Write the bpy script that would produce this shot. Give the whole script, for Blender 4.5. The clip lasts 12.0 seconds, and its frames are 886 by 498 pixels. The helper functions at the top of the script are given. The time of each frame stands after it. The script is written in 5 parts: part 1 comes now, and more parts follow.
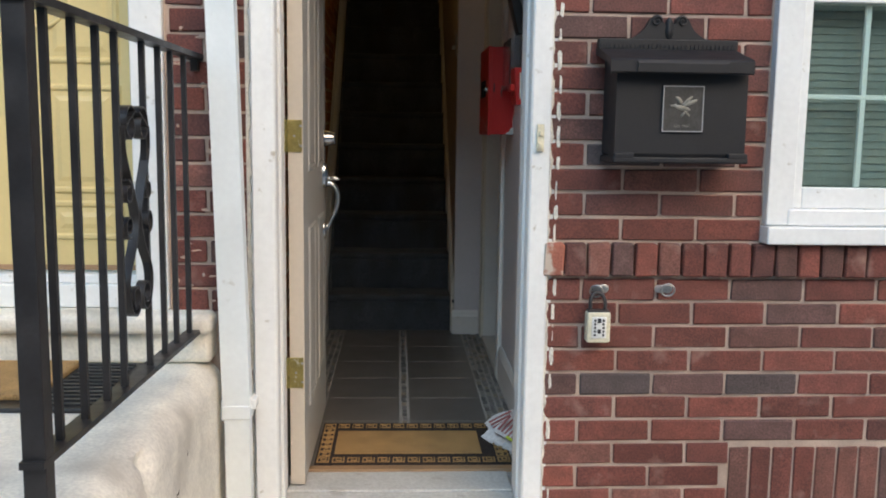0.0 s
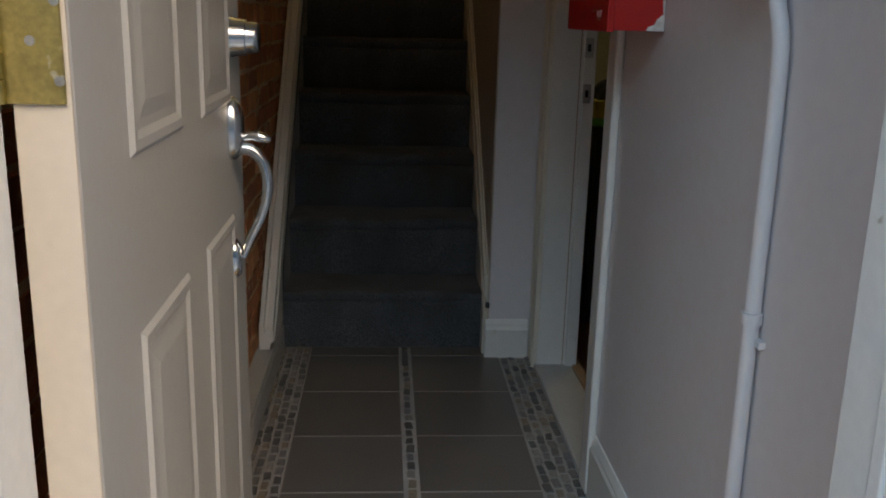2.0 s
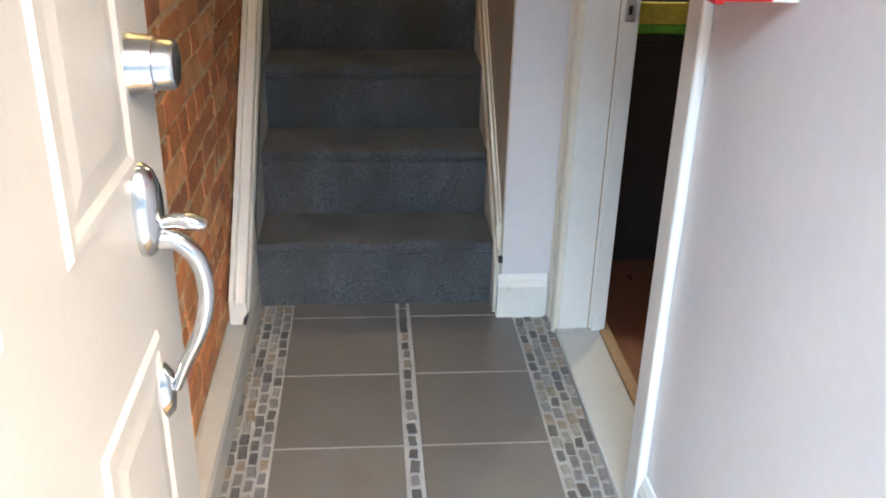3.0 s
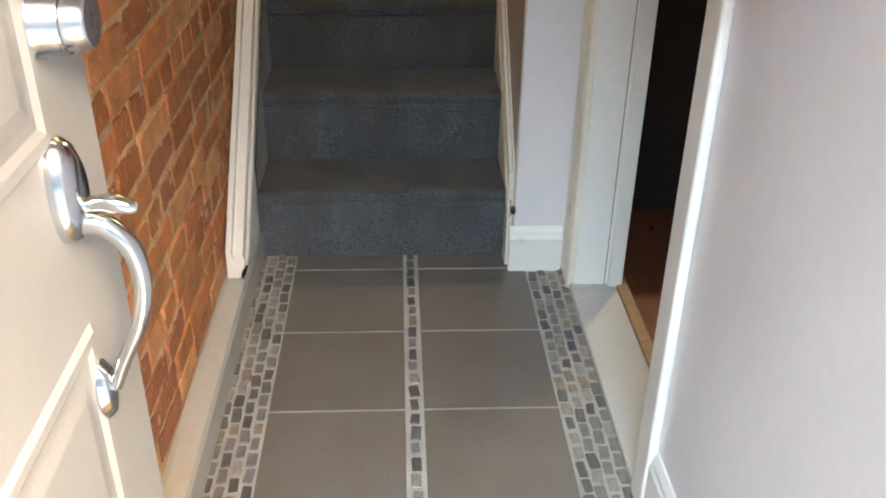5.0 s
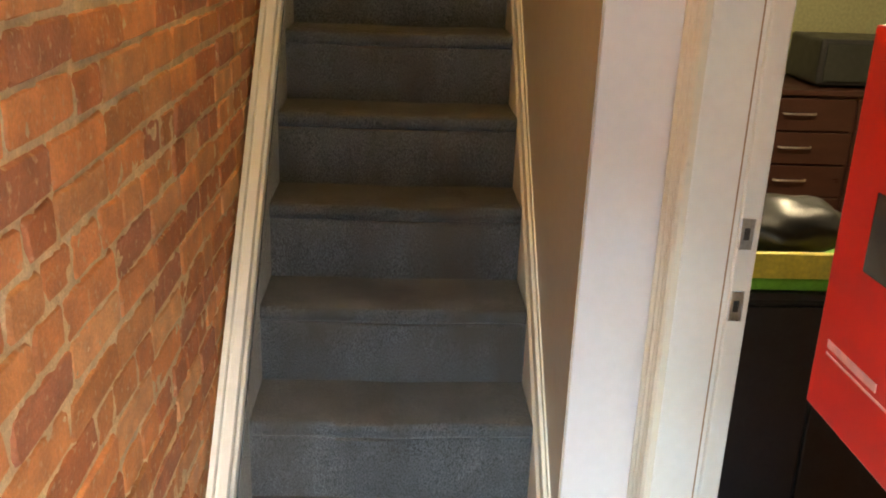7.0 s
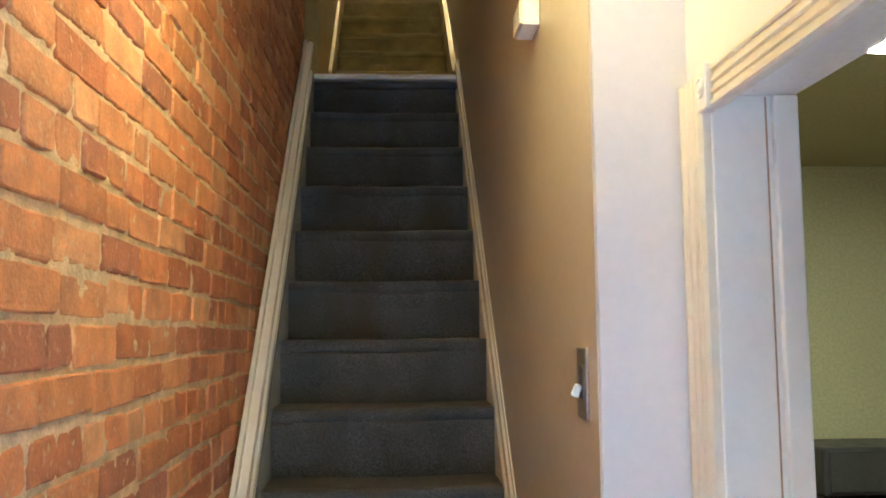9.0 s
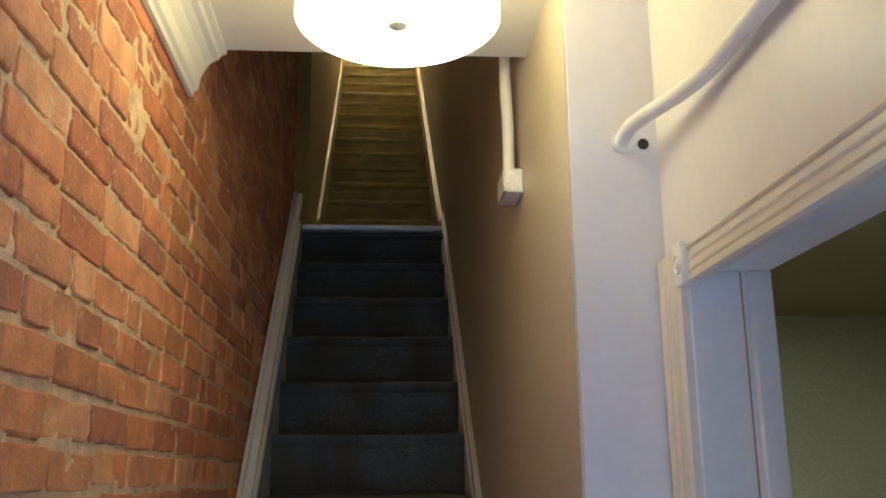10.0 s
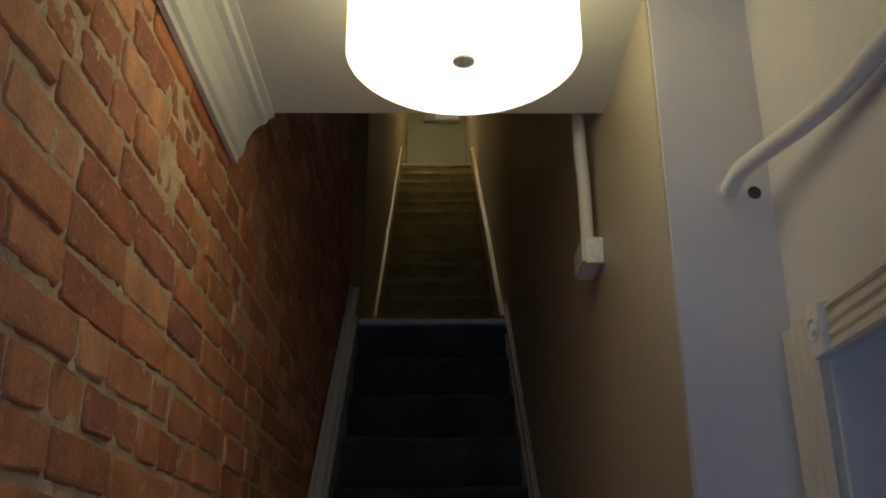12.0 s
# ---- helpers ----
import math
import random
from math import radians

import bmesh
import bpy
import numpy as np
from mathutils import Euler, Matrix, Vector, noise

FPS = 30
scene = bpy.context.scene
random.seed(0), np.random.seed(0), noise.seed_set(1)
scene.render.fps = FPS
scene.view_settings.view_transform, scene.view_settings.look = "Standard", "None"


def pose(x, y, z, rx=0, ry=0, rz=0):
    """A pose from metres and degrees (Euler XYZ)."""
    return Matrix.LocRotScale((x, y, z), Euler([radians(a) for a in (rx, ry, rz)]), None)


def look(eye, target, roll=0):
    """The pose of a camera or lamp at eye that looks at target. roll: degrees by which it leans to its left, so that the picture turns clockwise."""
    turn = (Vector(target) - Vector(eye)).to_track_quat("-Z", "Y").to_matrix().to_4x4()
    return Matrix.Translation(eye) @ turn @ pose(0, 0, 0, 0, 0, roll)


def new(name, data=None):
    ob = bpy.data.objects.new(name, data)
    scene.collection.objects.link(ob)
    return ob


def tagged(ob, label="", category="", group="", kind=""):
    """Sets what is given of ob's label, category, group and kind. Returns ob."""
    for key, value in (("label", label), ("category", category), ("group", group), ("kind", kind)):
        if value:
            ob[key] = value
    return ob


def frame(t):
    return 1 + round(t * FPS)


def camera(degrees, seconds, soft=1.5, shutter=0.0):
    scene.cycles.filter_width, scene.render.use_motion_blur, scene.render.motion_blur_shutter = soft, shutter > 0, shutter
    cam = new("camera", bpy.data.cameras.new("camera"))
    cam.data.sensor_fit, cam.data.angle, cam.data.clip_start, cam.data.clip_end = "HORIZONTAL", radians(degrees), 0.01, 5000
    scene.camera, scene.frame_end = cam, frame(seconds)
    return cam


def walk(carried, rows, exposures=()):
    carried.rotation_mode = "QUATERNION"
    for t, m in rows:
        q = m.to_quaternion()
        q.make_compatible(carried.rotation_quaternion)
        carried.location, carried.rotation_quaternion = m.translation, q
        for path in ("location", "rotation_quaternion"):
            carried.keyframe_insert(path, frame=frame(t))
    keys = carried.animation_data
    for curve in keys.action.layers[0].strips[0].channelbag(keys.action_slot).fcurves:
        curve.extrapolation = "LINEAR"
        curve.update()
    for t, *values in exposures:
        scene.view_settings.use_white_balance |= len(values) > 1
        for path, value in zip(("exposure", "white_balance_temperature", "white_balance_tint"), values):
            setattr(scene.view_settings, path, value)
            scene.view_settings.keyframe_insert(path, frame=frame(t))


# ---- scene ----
cam = camera(52.30, 12.0, soft=1.9)
PATH = [
    (0, (-0.013, -2.552, 1.132), (0.087, -0.572, 0.869), 0.8),
    (0.5, (-0.058, -2.012, 1.122), (0.06, -0.039, 0.814), 1.0),
    (1, (-0.031, -1.504, 1.11), (0.056, 0.464, 0.763), 0.4),
    (1.5, (-0.037, -0.995, 1.095), (-0.005, 0.955, 0.652), 1.4),
    (2, (-0.057, -0.526, 1.132), (0.074, 1.406, 0.632), 1.5),
    (2.5, (-0.036, -0.13, 1.241), (-0.001, 1.728, 0.502), 1.6),
    (3, (-0.073, 0.067, 1.3), (0.086, 1.873, 0.455), 1.4),
    (3.5, (-0.046, 0.168, 1.276), (0.126, 1.877, 0.252), 1.1),
    (3.7, (-0.033, 0.175, 1.275), (0.128, 1.861, 0.21), 1.1),
    (5.3, (0.002, 0.211, 1.301), (0.061, 1.994, 0.397), 0.5),
    (5.5, (0.016, 0.216, 1.32), (0.036, 2.04, 0.5), 0.0),
    (6, (0.019, 0.278, 1.366), (0.01, 2.174, 0.727), 1.6),
    (6.5, (-0.028, 0.515, 1.401), (0.036, 2.425, 0.81), 2.8),
    (6.7, (-0.057, 0.63, 1.458), (0.035, 2.506, 0.77), 2.8),
    (8.3, (-0.021, 0.96, 1.629), (0.061, 2.953, 1.488), -0.2),
    (8.5, (-0.02, 0.964, 1.64), (0.078, 2.961, 1.601), -0.2),
    (9, (-0.03, 0.946, 1.678), (0.084, 2.934, 1.863), -0.6),
    (9.5, (-0.032, 0.917, 1.705), (0.112, 2.878, 2.068), -0.6),
    (10, (-0.037, 0.904, 1.723), (0.111, 2.838, 2.209), -0.5),
    (10.5, (-0.038, 0.889, 1.735), (0.115, 2.789, 2.339), -0.4),
    (11, (-0.038, 0.891, 1.737), (0.092, 2.765, 2.424), -0.2),
    (11.5, (-0.026, 0.955, 1.734), (0.048, 2.828, 2.43), 0.3),
    (12, (-0.048, 1.149, 1.732), (-0.027, 3.019, 2.441), -0.2),
]
EXPO = [(0.0, 1.0, 8200, 10), (1.0, 1.1, 8150, 10), (1.5, 1.05, 8100, 10), (2.0, 1.2, 8200, 10), (2.5, 3.3, 7600, 10), (3.0, 3.87, 7750, 10), (3.5, 3.9, 8050, 10),
        (5.5, 3.75, 8600, 10), (6.0, 3.95, 9000, 10), (6.5, 4.35, 9500, 10), (8.5, 5.4, 6000, 2), (9.0, 5.2, 5600, 2), (9.5, 4.75, 5150, 4), (10.0, 4.1, 5000, 6),
        (10.5, 3.1, 5000, 9), (11.0, 2.05, 4900, 10), (12.0, 2.25, 4800, 10)]
walk(cam, [(t, look(eye, target, roll)) for t, eye, target, roll in PATH], EXPO)

# ---------------------------------------------------------------- light
world = bpy.data.worlds.new("world")
scene.world = world
world.use_nodes = True
wn = world.node_tree
sky = wn.nodes.new("ShaderNodeTexSky")
sky.sky_type = "NISHITA"
sky.sun_disc = False
sky.sun_elevation = radians(38)
sky.sun_rotation = radians(150)
sky.dust_density = 2.0
wash = wn.nodes.new("ShaderNodeHueSaturation")
wash.inputs["Saturation"].default_value = 1.55
wn.links.new(sky.outputs[0], wash.inputs["Color"])
wn.links.new(wash.outputs[0], wn.nodes["Background"].inputs[0])
wn.nodes["Background"].inputs[1].default_value = 0.15
sun = new("sun", bpy.data.lights.new("sun", "SUN"))
sun.data.energy = 0.95
sun.data.angle = radians(44)
sun.data.color = (0.44, 0.71, 1.0)
sun.matrix_world = look((-0.50, -3.4, 2.70), (0, 0, 0))


# ---------------------------------------------------------------- materials
def pmat(name, base, rough=0.6, metal=0.0, var=0.18, scale=6.0, grain=90.0, bump=0.15, depth=0.002, rand=0.0,
         stain=None, stretch=(1, 1, 1), palette=None, island=False, coat=0.0, gspeck=0.12, sheen=0.0):
    m = bpy.data.materials.new(name)
    m.use_nodes = True
    t = m.node_tree
    n, link = t.nodes, t.links.new
    p = n["Principled BSDF"]
    geo = n.new("ShaderNodeNewGeometry")
    mp = n.new("ShaderNodeMapping")
    mp.inputs["Scale"].default_value = stretch
    link(geo.outputs["Position"], mp.inputs["Vector"])

    def noise_node(s, detail=4.0):
        q = n.new("ShaderNodeTexNoise")
        q.inputs["Scale"].default_value = s
        q.inputs["Detail"].default_value = detail
        link(mp.outputs[0], q.inputs["Vector"])
        return q

    def mix(a, b, f, mode="MIX"):
        q = n.new("ShaderNodeMix")
        q.data_type, q.blend_type = "RGBA", mode
        for sock, v in ((q.inputs[6], a), (q.inputs[7], b)):
            if isinstance(v, tuple):
                sock.default_value = (*v, 1)
            else:
                link(v, sock)
        if isinstance(f, float):
            q.inputs[0].default_value = f
        else:
            link(f, q.inputs[0])
        return q.outputs[2]

    def span(src, lo, hi, a, b):
        q = n.new("ShaderNodeMapRange")
        for i, v in enumerate((lo, hi, a, b)):
            q.inputs[i + 1].default_value = v
        link(src, q.inputs[0])
        return q.outputs[0]

    big, small = noise_node(scale), noise_node(grain, 2.0)
    rnd = None
    if palette or rand:
        if island:
            rnd = geo.outputs["Random Per Island"]
        else:
            rnd = n.new("ShaderNodeObjectInfo").outputs["Random"]
    col = base
    if palette:
        ramp = n.new("ShaderNodeValToRGB")
        ramp.color_ramp.interpolation = "CONSTANT"
        el = ramp.color_ramp.elements
        while len(el) < len(palette):
            el.new(1.0)
        for i, c in enumerate(palette):
            el[i].position = i / len(palette)
            el[i].color = (*c, 1)
        link(rnd, ramp.inputs[0])
        col = ramp.outputs[0]
    f1 = span(big.outputs[0], 0.3, 0.7, 1 - var, 1 + var)
    f2 = span(small.outputs[0], 0.3, 0.7, 1 - gspeck, 1 + gspeck)
    mul = n.new("ShaderNodeMath")
    mul.operation = "MULTIPLY"
    link(f1, mul.inputs[0])
    link(f2, mul.inputs[1])
    fac = mul.outputs[0]
    if rand:
        m2 = n.new("ShaderNodeMath")
        m2.operation = "MULTIPLY"
        link(fac, m2.inputs[0])
        link(span(rnd, 0, 1, 1 - rand, 1 + rand), m2.inputs[1])
        fac = m2.outputs[0]
    comb = n.new("ShaderNodeCombineColor")
    for i in range(3):
        link(fac, comb.inputs[i])
    col = mix(col, comb.outputs[0], 1.0, "MULTIPLY")
    if stain:
        sc, lo, hi, scol = stain
        q = noise_node(sc, 6.0)
        col = mix(col, scol, span(q.outputs[0], lo, hi, 0.0, 1.0))
    link(col, p.inputs["Base Color"])
    link(span(big.outputs[0], 0.3, 0.7, max(rough - 0.08, 0.02), min(rough + 0.08, 1)), p.inputs["Roughness"])
    p.inputs["Metallic"].default_value = metal
    p.inputs["Coat Weight"].default_value = coat
    p.inputs["Sheen Weight"].default_value = sheen
    p.inputs["Sheen Roughness"].default_value = 0.45
    if bump:
        b = n.new("ShaderNodeBump")
        b.inputs["Strength"].default_value = bump
        b.inputs["Distance"].default_value = depth
        add = n.new("ShaderNodeMath")
        link(big.outputs[0], add.inputs[0])
        link(small.outputs[0], add.inputs[1])
        link(add.outputs[0], b.inputs["Height"])
        link(b.outputs[0], p.inputs["Normal"])
    return m


def emitter(name, col, strength):
    m = bpy.data.materials.new(name)
    m.use_nodes = True
    p = m.node_tree.nodes["Principled BSDF"]
    p.inputs["Base Color"].default_value = (0.8, 0.75, 0.65, 1)
    p.inputs["Emission Color"].default_value = (*col, 1)
    p.inputs["Emission Strength"].default_value = strength
    return m


def glassy(name, tint, rough=0.02):
    m = bpy.data.materials.new(name)
    m.use_nodes = True
    p = m.node_tree.nodes["Principled BSDF"]
    p.inputs["Base Color"].default_value = (*tint, 1)
    p.inputs["Transmission Weight"].default_value = 1.0
    p.inputs["Roughness"].default_value = rough
    p.inputs["IOR"].default_value = 1.45
    return m


FRONT = [(0.15, 0.046, 0.036), (0.19, 0.060, 0.046), (0.13, 0.050, 0.042), (0.22, 0.066, 0.048), (0.125, 0.056, 0.046),
         (0.165, 0.052, 0.040), (0.115, 0.060, 0.054), (0.20, 0.080, 0.062), (0.14, 0.046, 0.036), (0.185, 0.056, 0.042), (0.155, 0.05, 0.04)]
OLD = [(0.55, 0.222, 0.090), (0.50, 0.184, 0.074), (0.58, 0.255, 0.112), (0.44, 0.152, 0.066), (0.56, 0.232, 0.095),
       (0.38, 0.146, 0.078), (0.58, 0.285, 0.135), (0.53, 0.205, 0.084)]
FRONT = FRONT * 2 + [(0.068, 0.050, 0.049)]
M = {
    "front_brick": pmat("front_brick", FRONT[0], 0.8, scale=14, grain=220, bump=0.5, palette=FRONT, rand=0.18, var=0.26,
                        gspeck=0.32, stain=(11, 0.60, 0.80, (0.30, 0.18, 0.145))),
    "corner_brick": pmat("corner_brick", (0.36, 0.12, 0.08), 0.8, scale=14, grain=200, bump=0.5, var=0.2, gspeck=0.2,
                         stain=(22, 0.50, 0.60, (0.52, 0.43, 0.36))),
    "front_brick_far": pmat("front_brick_far", FRONT[0], 0.8, scale=14, grain=220, bump=0.5, palette=FRONT, rand=0.15, island=True),
    "front_mortar": pmat("front_mortar", (0.44, 0.335, 0.275), 0.95, scale=10, grain=300, bump=0.6, var=0.2),
    "old_brick": pmat("old_brick", OLD[0], 0.75, scale=18, grain=160, bump=0.55, depth=0.004, palette=OLD, rand=0.16, var=0.25,
                      gspeck=0.10, stain=(70, 0.58, 0.76, (0.60, 0.40, 0.24))),
    "old_brick_far": pmat("old_brick_far", OLD[0], 0.75, scale=18, grain=160, bump=0.55, depth=0.004, palette=OLD, rand=0.16,
                          var=0.25, gspeck=0.10, island=True, stain=(70, 0.58, 0.76, (0.60, 0.40, 0.24))),
    "old_mortar": pmat("old_mortar", (0.64, 0.465, 0.28), 0.95, scale=24, grain=190, bump=0.7, depth=0.004, var=0.22,
                       stain=(7, 0.56, 0.74, (0.42, 0.32, 0.22))),
    "white_gloss": pmat("white_gloss", (0.78, 0.79, 0.78), 0.38, scale=3, grain=60, bump=0.08, var=0.04, gspeck=0.03,
                        stain=(26, 0.67, 0.73, (0.46, 0.43, 0.37))),
    "white_trim": pmat("white_trim", (0.76, 0.745, 0.71), 0.36, scale=4, grain=50, bump=0.12, var=0.04, gspeck=0.02,
                       stain=(14, 0.72, 0.84, (0.58, 0.55, 0.48))),
    "cream_trim": pmat("cream_trim", (0.70, 0.65, 0.55), 0.4, scale=4, grain=50, bump=0.1, var=0.05, gspeck=0.03,
                       stain=(22, 0.66, 0.78, (0.5, 0.44, 0.36))),
    "door_paint": pmat("door_paint", (0.445, 0.45, 0.435), 0.42, scale=3, grain=80, bump=0.1, var=0.03, gspeck=0.02),
    "door_edge": pmat("door_edge", (0.56, 0.50, 0.42), 0.5, scale=3, grain=70, bump=0.08, var=0.03, gspeck=0.03, stain=(30, 0.70, 0.82, (0.46, 0.39, 0.31))),
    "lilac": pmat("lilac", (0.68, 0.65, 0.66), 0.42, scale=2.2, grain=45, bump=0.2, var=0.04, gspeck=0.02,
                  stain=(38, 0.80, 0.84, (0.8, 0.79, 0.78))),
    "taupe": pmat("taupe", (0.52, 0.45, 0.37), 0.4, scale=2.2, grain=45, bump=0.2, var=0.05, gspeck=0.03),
    "ceiling_paint": pmat("ceiling_paint", (0.74, 0.72, 0.67), 0.6, scale=2, grain=60, bump=0.12, var=0.03, gspeck=0.02),
    "tile": pmat("tile", (0.122, 0.111, 0.104), 0.4, scale=7, grain=140, bump=0.1, var=0.12, rand=0.06, gspeck=0.06),
    "grout": pmat("grout", (0.35, 0.33, 0.31), 0.9, scale=10, grain=200, bump=0.4, var=0.15),
    "pebble": pmat("pebble", (0.2, 0.2, 0.2), 0.45, scale=40, grain=160, bump=0.2, var=0.2, rand=0.25,
                   palette=[(0.11, 0.105, 0.105), (0.17, 0.157, 0.148), (0.070, 0.067, 0.070), (0.21, 0.195, 0.178), (0.135, 0.126, 0.130), (0.175, 0.14, 0.105)]),
    "pebble_far": pmat("pebble_far", (0.2, 0.2, 0.2), 0.45, scale=40, grain=160, bump=0.2, var=0.2, rand=0.25, island=True,
                       palette=[(0.11, 0.105, 0.105), (0.17, 0.157, 0.148), (0.070, 0.067, 0.070), (0.21, 0.195, 0.178), (0.135, 0.126, 0.130), (0.175, 0.14, 0.105)]),
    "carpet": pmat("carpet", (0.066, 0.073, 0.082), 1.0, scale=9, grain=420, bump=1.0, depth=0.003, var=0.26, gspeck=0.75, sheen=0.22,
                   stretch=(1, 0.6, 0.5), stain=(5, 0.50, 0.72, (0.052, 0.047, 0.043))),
    # browner for wear, and for the dimmer, warmer light on treads put into colour
    "carpet_tread_dim": pmat("carpet_tread_dim", (0.064, 0.060, 0.058), 1.0, scale=7, grain=420, bump=1.0, depth=0.003, var=0.30, gspeck=0.7, sheen=0.08,
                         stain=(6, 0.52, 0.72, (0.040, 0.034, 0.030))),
    # paler yellow carpet upstairs: the warm glow there is put into its colour
    "carpet_up_lit": pmat("carpet_up_lit", (0.40, 0.35, 0.17), 1.0, scale=9, grain=300, bump=0.8, var=0.2, gspeck=0.4),
    "concrete": pmat("concrete", (0.78, 0.74, 0.65), 0.85, scale=7, grain=110, bump=0.5, depth=0.004, var=0.14, gspeck=0.10, stain=(4, 0.54, 0.74, (0.50, 0.46, 0.39))),
    "spall": pmat("spall", (0.52, 0.36, 0.28), 0.95, scale=30, grain=200, bump=0.8, depth=0.004, var=0.25),
    "crack": pmat("crack", (0.10, 0.085, 0.065), 1.0, scale=20, grain=200, bump=0.5),
    "pavement": pmat("pavement", (0.34, 0.33, 0.31), 0.9, scale=3, grain=120, bump=0.4, var=0.15),
    "iron": pmat("iron", (0.018, 0.017, 0.018), 0.45, scale=20, grain=120, bump=0.15, var=0.3),
    "mail_black": pmat("mail_black", (0.008, 0.0085, 0.011), 0.58, scale=10, grain=200, bump=0.12, var=0.2),
    "plaque": pmat("plaque", (0.075, 0.073, 0.07), 0.45, metal=0.6, scale=30, grain=200, bump=0.2),
    "pewter": pmat("pewter", (0.25, 0.24, 0.21), 0.45, metal=0.5, scale=30, grain=200, bump=0.15),
    "chrome": pmat("chrome", (0.62, 0.64, 0.66), 0.2, metal=1.0, scale=12, grain=300, bump=0.02, var=0.04, gspeck=0.02),
    "zinc": pmat("zinc", (0.5, 0.5, 0.49), 0.35, metal=1.0, scale=20, grain=200, bump=0.1),
    "brass": pmat("brass", (0.46, 0.37, 0.14), 0.35, metal=0.9, scale=30, grain=200, bump=0.1, stain=(60, 0.62, 0.7, (0.7, 0.66, 0.5))),
    "red_paint": pmat("red_paint", (0.50, 0.018, 0.016), 0.35, scale=5, grain=80, bump=0.06, var=0.06, gspeck=0.03),
    "bare": pmat("bare", (0.72, 0.70, 0.66), 0.6, scale=20, grain=80, bump=0.2),
    "grey_box": pmat("grey_box", (0.36, 0.355, 0.35), 0.45, scale=10, grain=100, bump=0.06, var=0.06),
    "dark_glass": pmat("dark_glass", (0.03, 0.032, 0.03), 0.12, scale=4, grain=40, bump=0.02),
    "cream_plastic": pmat("cream_plastic", (0.66, 0.62, 0.47), 0.4, scale=20, grain=100, bump=0.04, var=0.05),
    "white_plastic": pmat("white_plastic", (0.75, 0.75, 0.72), 0.35, scale=20, grain=100, bump=0.03, var=0.04),
    "black_plastic": pmat("black_plastic", (0.02, 0.02, 0.022), 0.4, scale=20, grain=100, bump=0.03),
    "paper": pmat("paper", (0.78, 0.76, 0.76), 0.7, scale=12, grain=80, bump=0.05, var=0.06),
    "print_ink": pmat("print_ink", (0.45, 0.16, 0.15), 0.7, scale=12, grain=80, bump=0.0),
    "faint_print": pmat("faint_print", (0.62, 0.30, 0.28), 0.5, scale=12, grain=80, bump=0.0),
    "lime": pmat("lime", (0.55, 0.68, 0.05), 0.5, scale=12, grain=80, bump=0.0),
    "coir": pmat("coir", (0.40, 0.235, 0.095), 1.0, scale=12, grain=260, bump=1.0, depth=0.004, var=0.15, gspeck=0.35),
    "coir_dark": pmat("coir_dark", (0.035, 0.022, 0.018), 1.0, scale=12, grain=260, bump=1.0, depth=0.004, var=0.2, gspeck=0.3),
    "yellow_door": pmat("yellow_door", (0.62, 0.50, 0.245), 0.45, scale=3, grain=80, bump=0.08, var=0.04, gspeck=0.02),
    "spout": pmat("spout", (0.74, 0.79, 0.80), 0.4, scale=5, grain=60, bump=0.06, var=0.05, gspeck=0.02, stain=(18, 0.7, 0.8, (0.45, 0.44, 0.4))),
    "sill_metal": pmat("sill_metal", (0.52, 0.52, 0.50), 0.5, scale=6, grain=100, bump=0.1, var=0.1, stain=(12, 0.6, 0.75, (0.34, 0.32, 0.29))),
    "sill_wood": pmat("sill_wood", (0.33, 0.20, 0.11), 0.5, scale=8, grain=90, bump=0.2, stretch=(1, 8, 8)),
    "red_wood": pmat("red_wood", (0.17, 0.055, 0.03), 0.35, scale=6, grain=70, bump=0.15, stretch=(6, 1, 1), rand=0.2, var=0.2),
    "olive": pmat("olive", (0.30, 0.29, 0.165), 0.6, scale=2, grain=60, bump=0.1, var=0.05),
    "dark_wood": pmat("dark_wood", (0.05, 0.02, 0.015), 0.35, scale=6, grain=60, bump=0.1, stretch=(1, 1, 5)),
    "blind": pmat("blind", (0.20, 0.22, 0.20), 0.6, scale=5, grain=60, bump=0.04, var=0.04),
    "grey_sill": pmat("grey_sill", (0.47, 0.465, 0.445), 0.5, scale=5, grain=70, bump=0.12, var=0.07, gspeck=0.03, stain=(14, 0.66, 0.8, (0.36, 0.34, 0.31))),
    "ochre": pmat("ochre", (0.34, 0.25, 0.09), 0.5, scale=3, grain=50, bump=0.15, var=0.08),
    "caulk": pmat("caulk", (0.68, 0.66, 0.60), 0.8, scale=30, grain=150, bump=0.8, depth=0.004, var=0.15),
    "trim_strip": pmat("trim_strip", (0.62, 0.56, 0.42), 0.5, metal=0.0, scale=20, grain=100, bump=0.05),
    "yellow_card": pmat("yellow_card", (0.62, 0.50, 0.08), 0.5, scale=20, grain=100, bump=0.05),
    "green_card": pmat("green_card", (0.13, 0.42, 0.05), 0.5, scale=20, grain=100, bump=0.05),
    "window_glass": glassy("window_glass", (0.72, 0.80, 0.74)),
    "clear": glassy("clear", (0.85, 0.87, 0.9), 0.15),
    "lamp_shade": emitter("lamp_shade", (1.0, 0.74, 0.27), 0.58),
    "lamp_diffuser": emitter("lamp_diffuser", (1.0, 0.80, 0.40), 0.50),
    "down_light": emitter("down_light", (1.0, 0.90, 0.70), 70.0),
    "stair_fill": emitter("stair_fill", (1.0, 0.72, 0.32), 36.0),
}


# ---------------------------------------------------------------- building helpers
def link_mesh(name, bm, material):
    me = bpy.data.meshes.new(name)
    bm.to_mesh(me)
    bm.free()
    me.materials.append(M[material])
    return new(name, me)


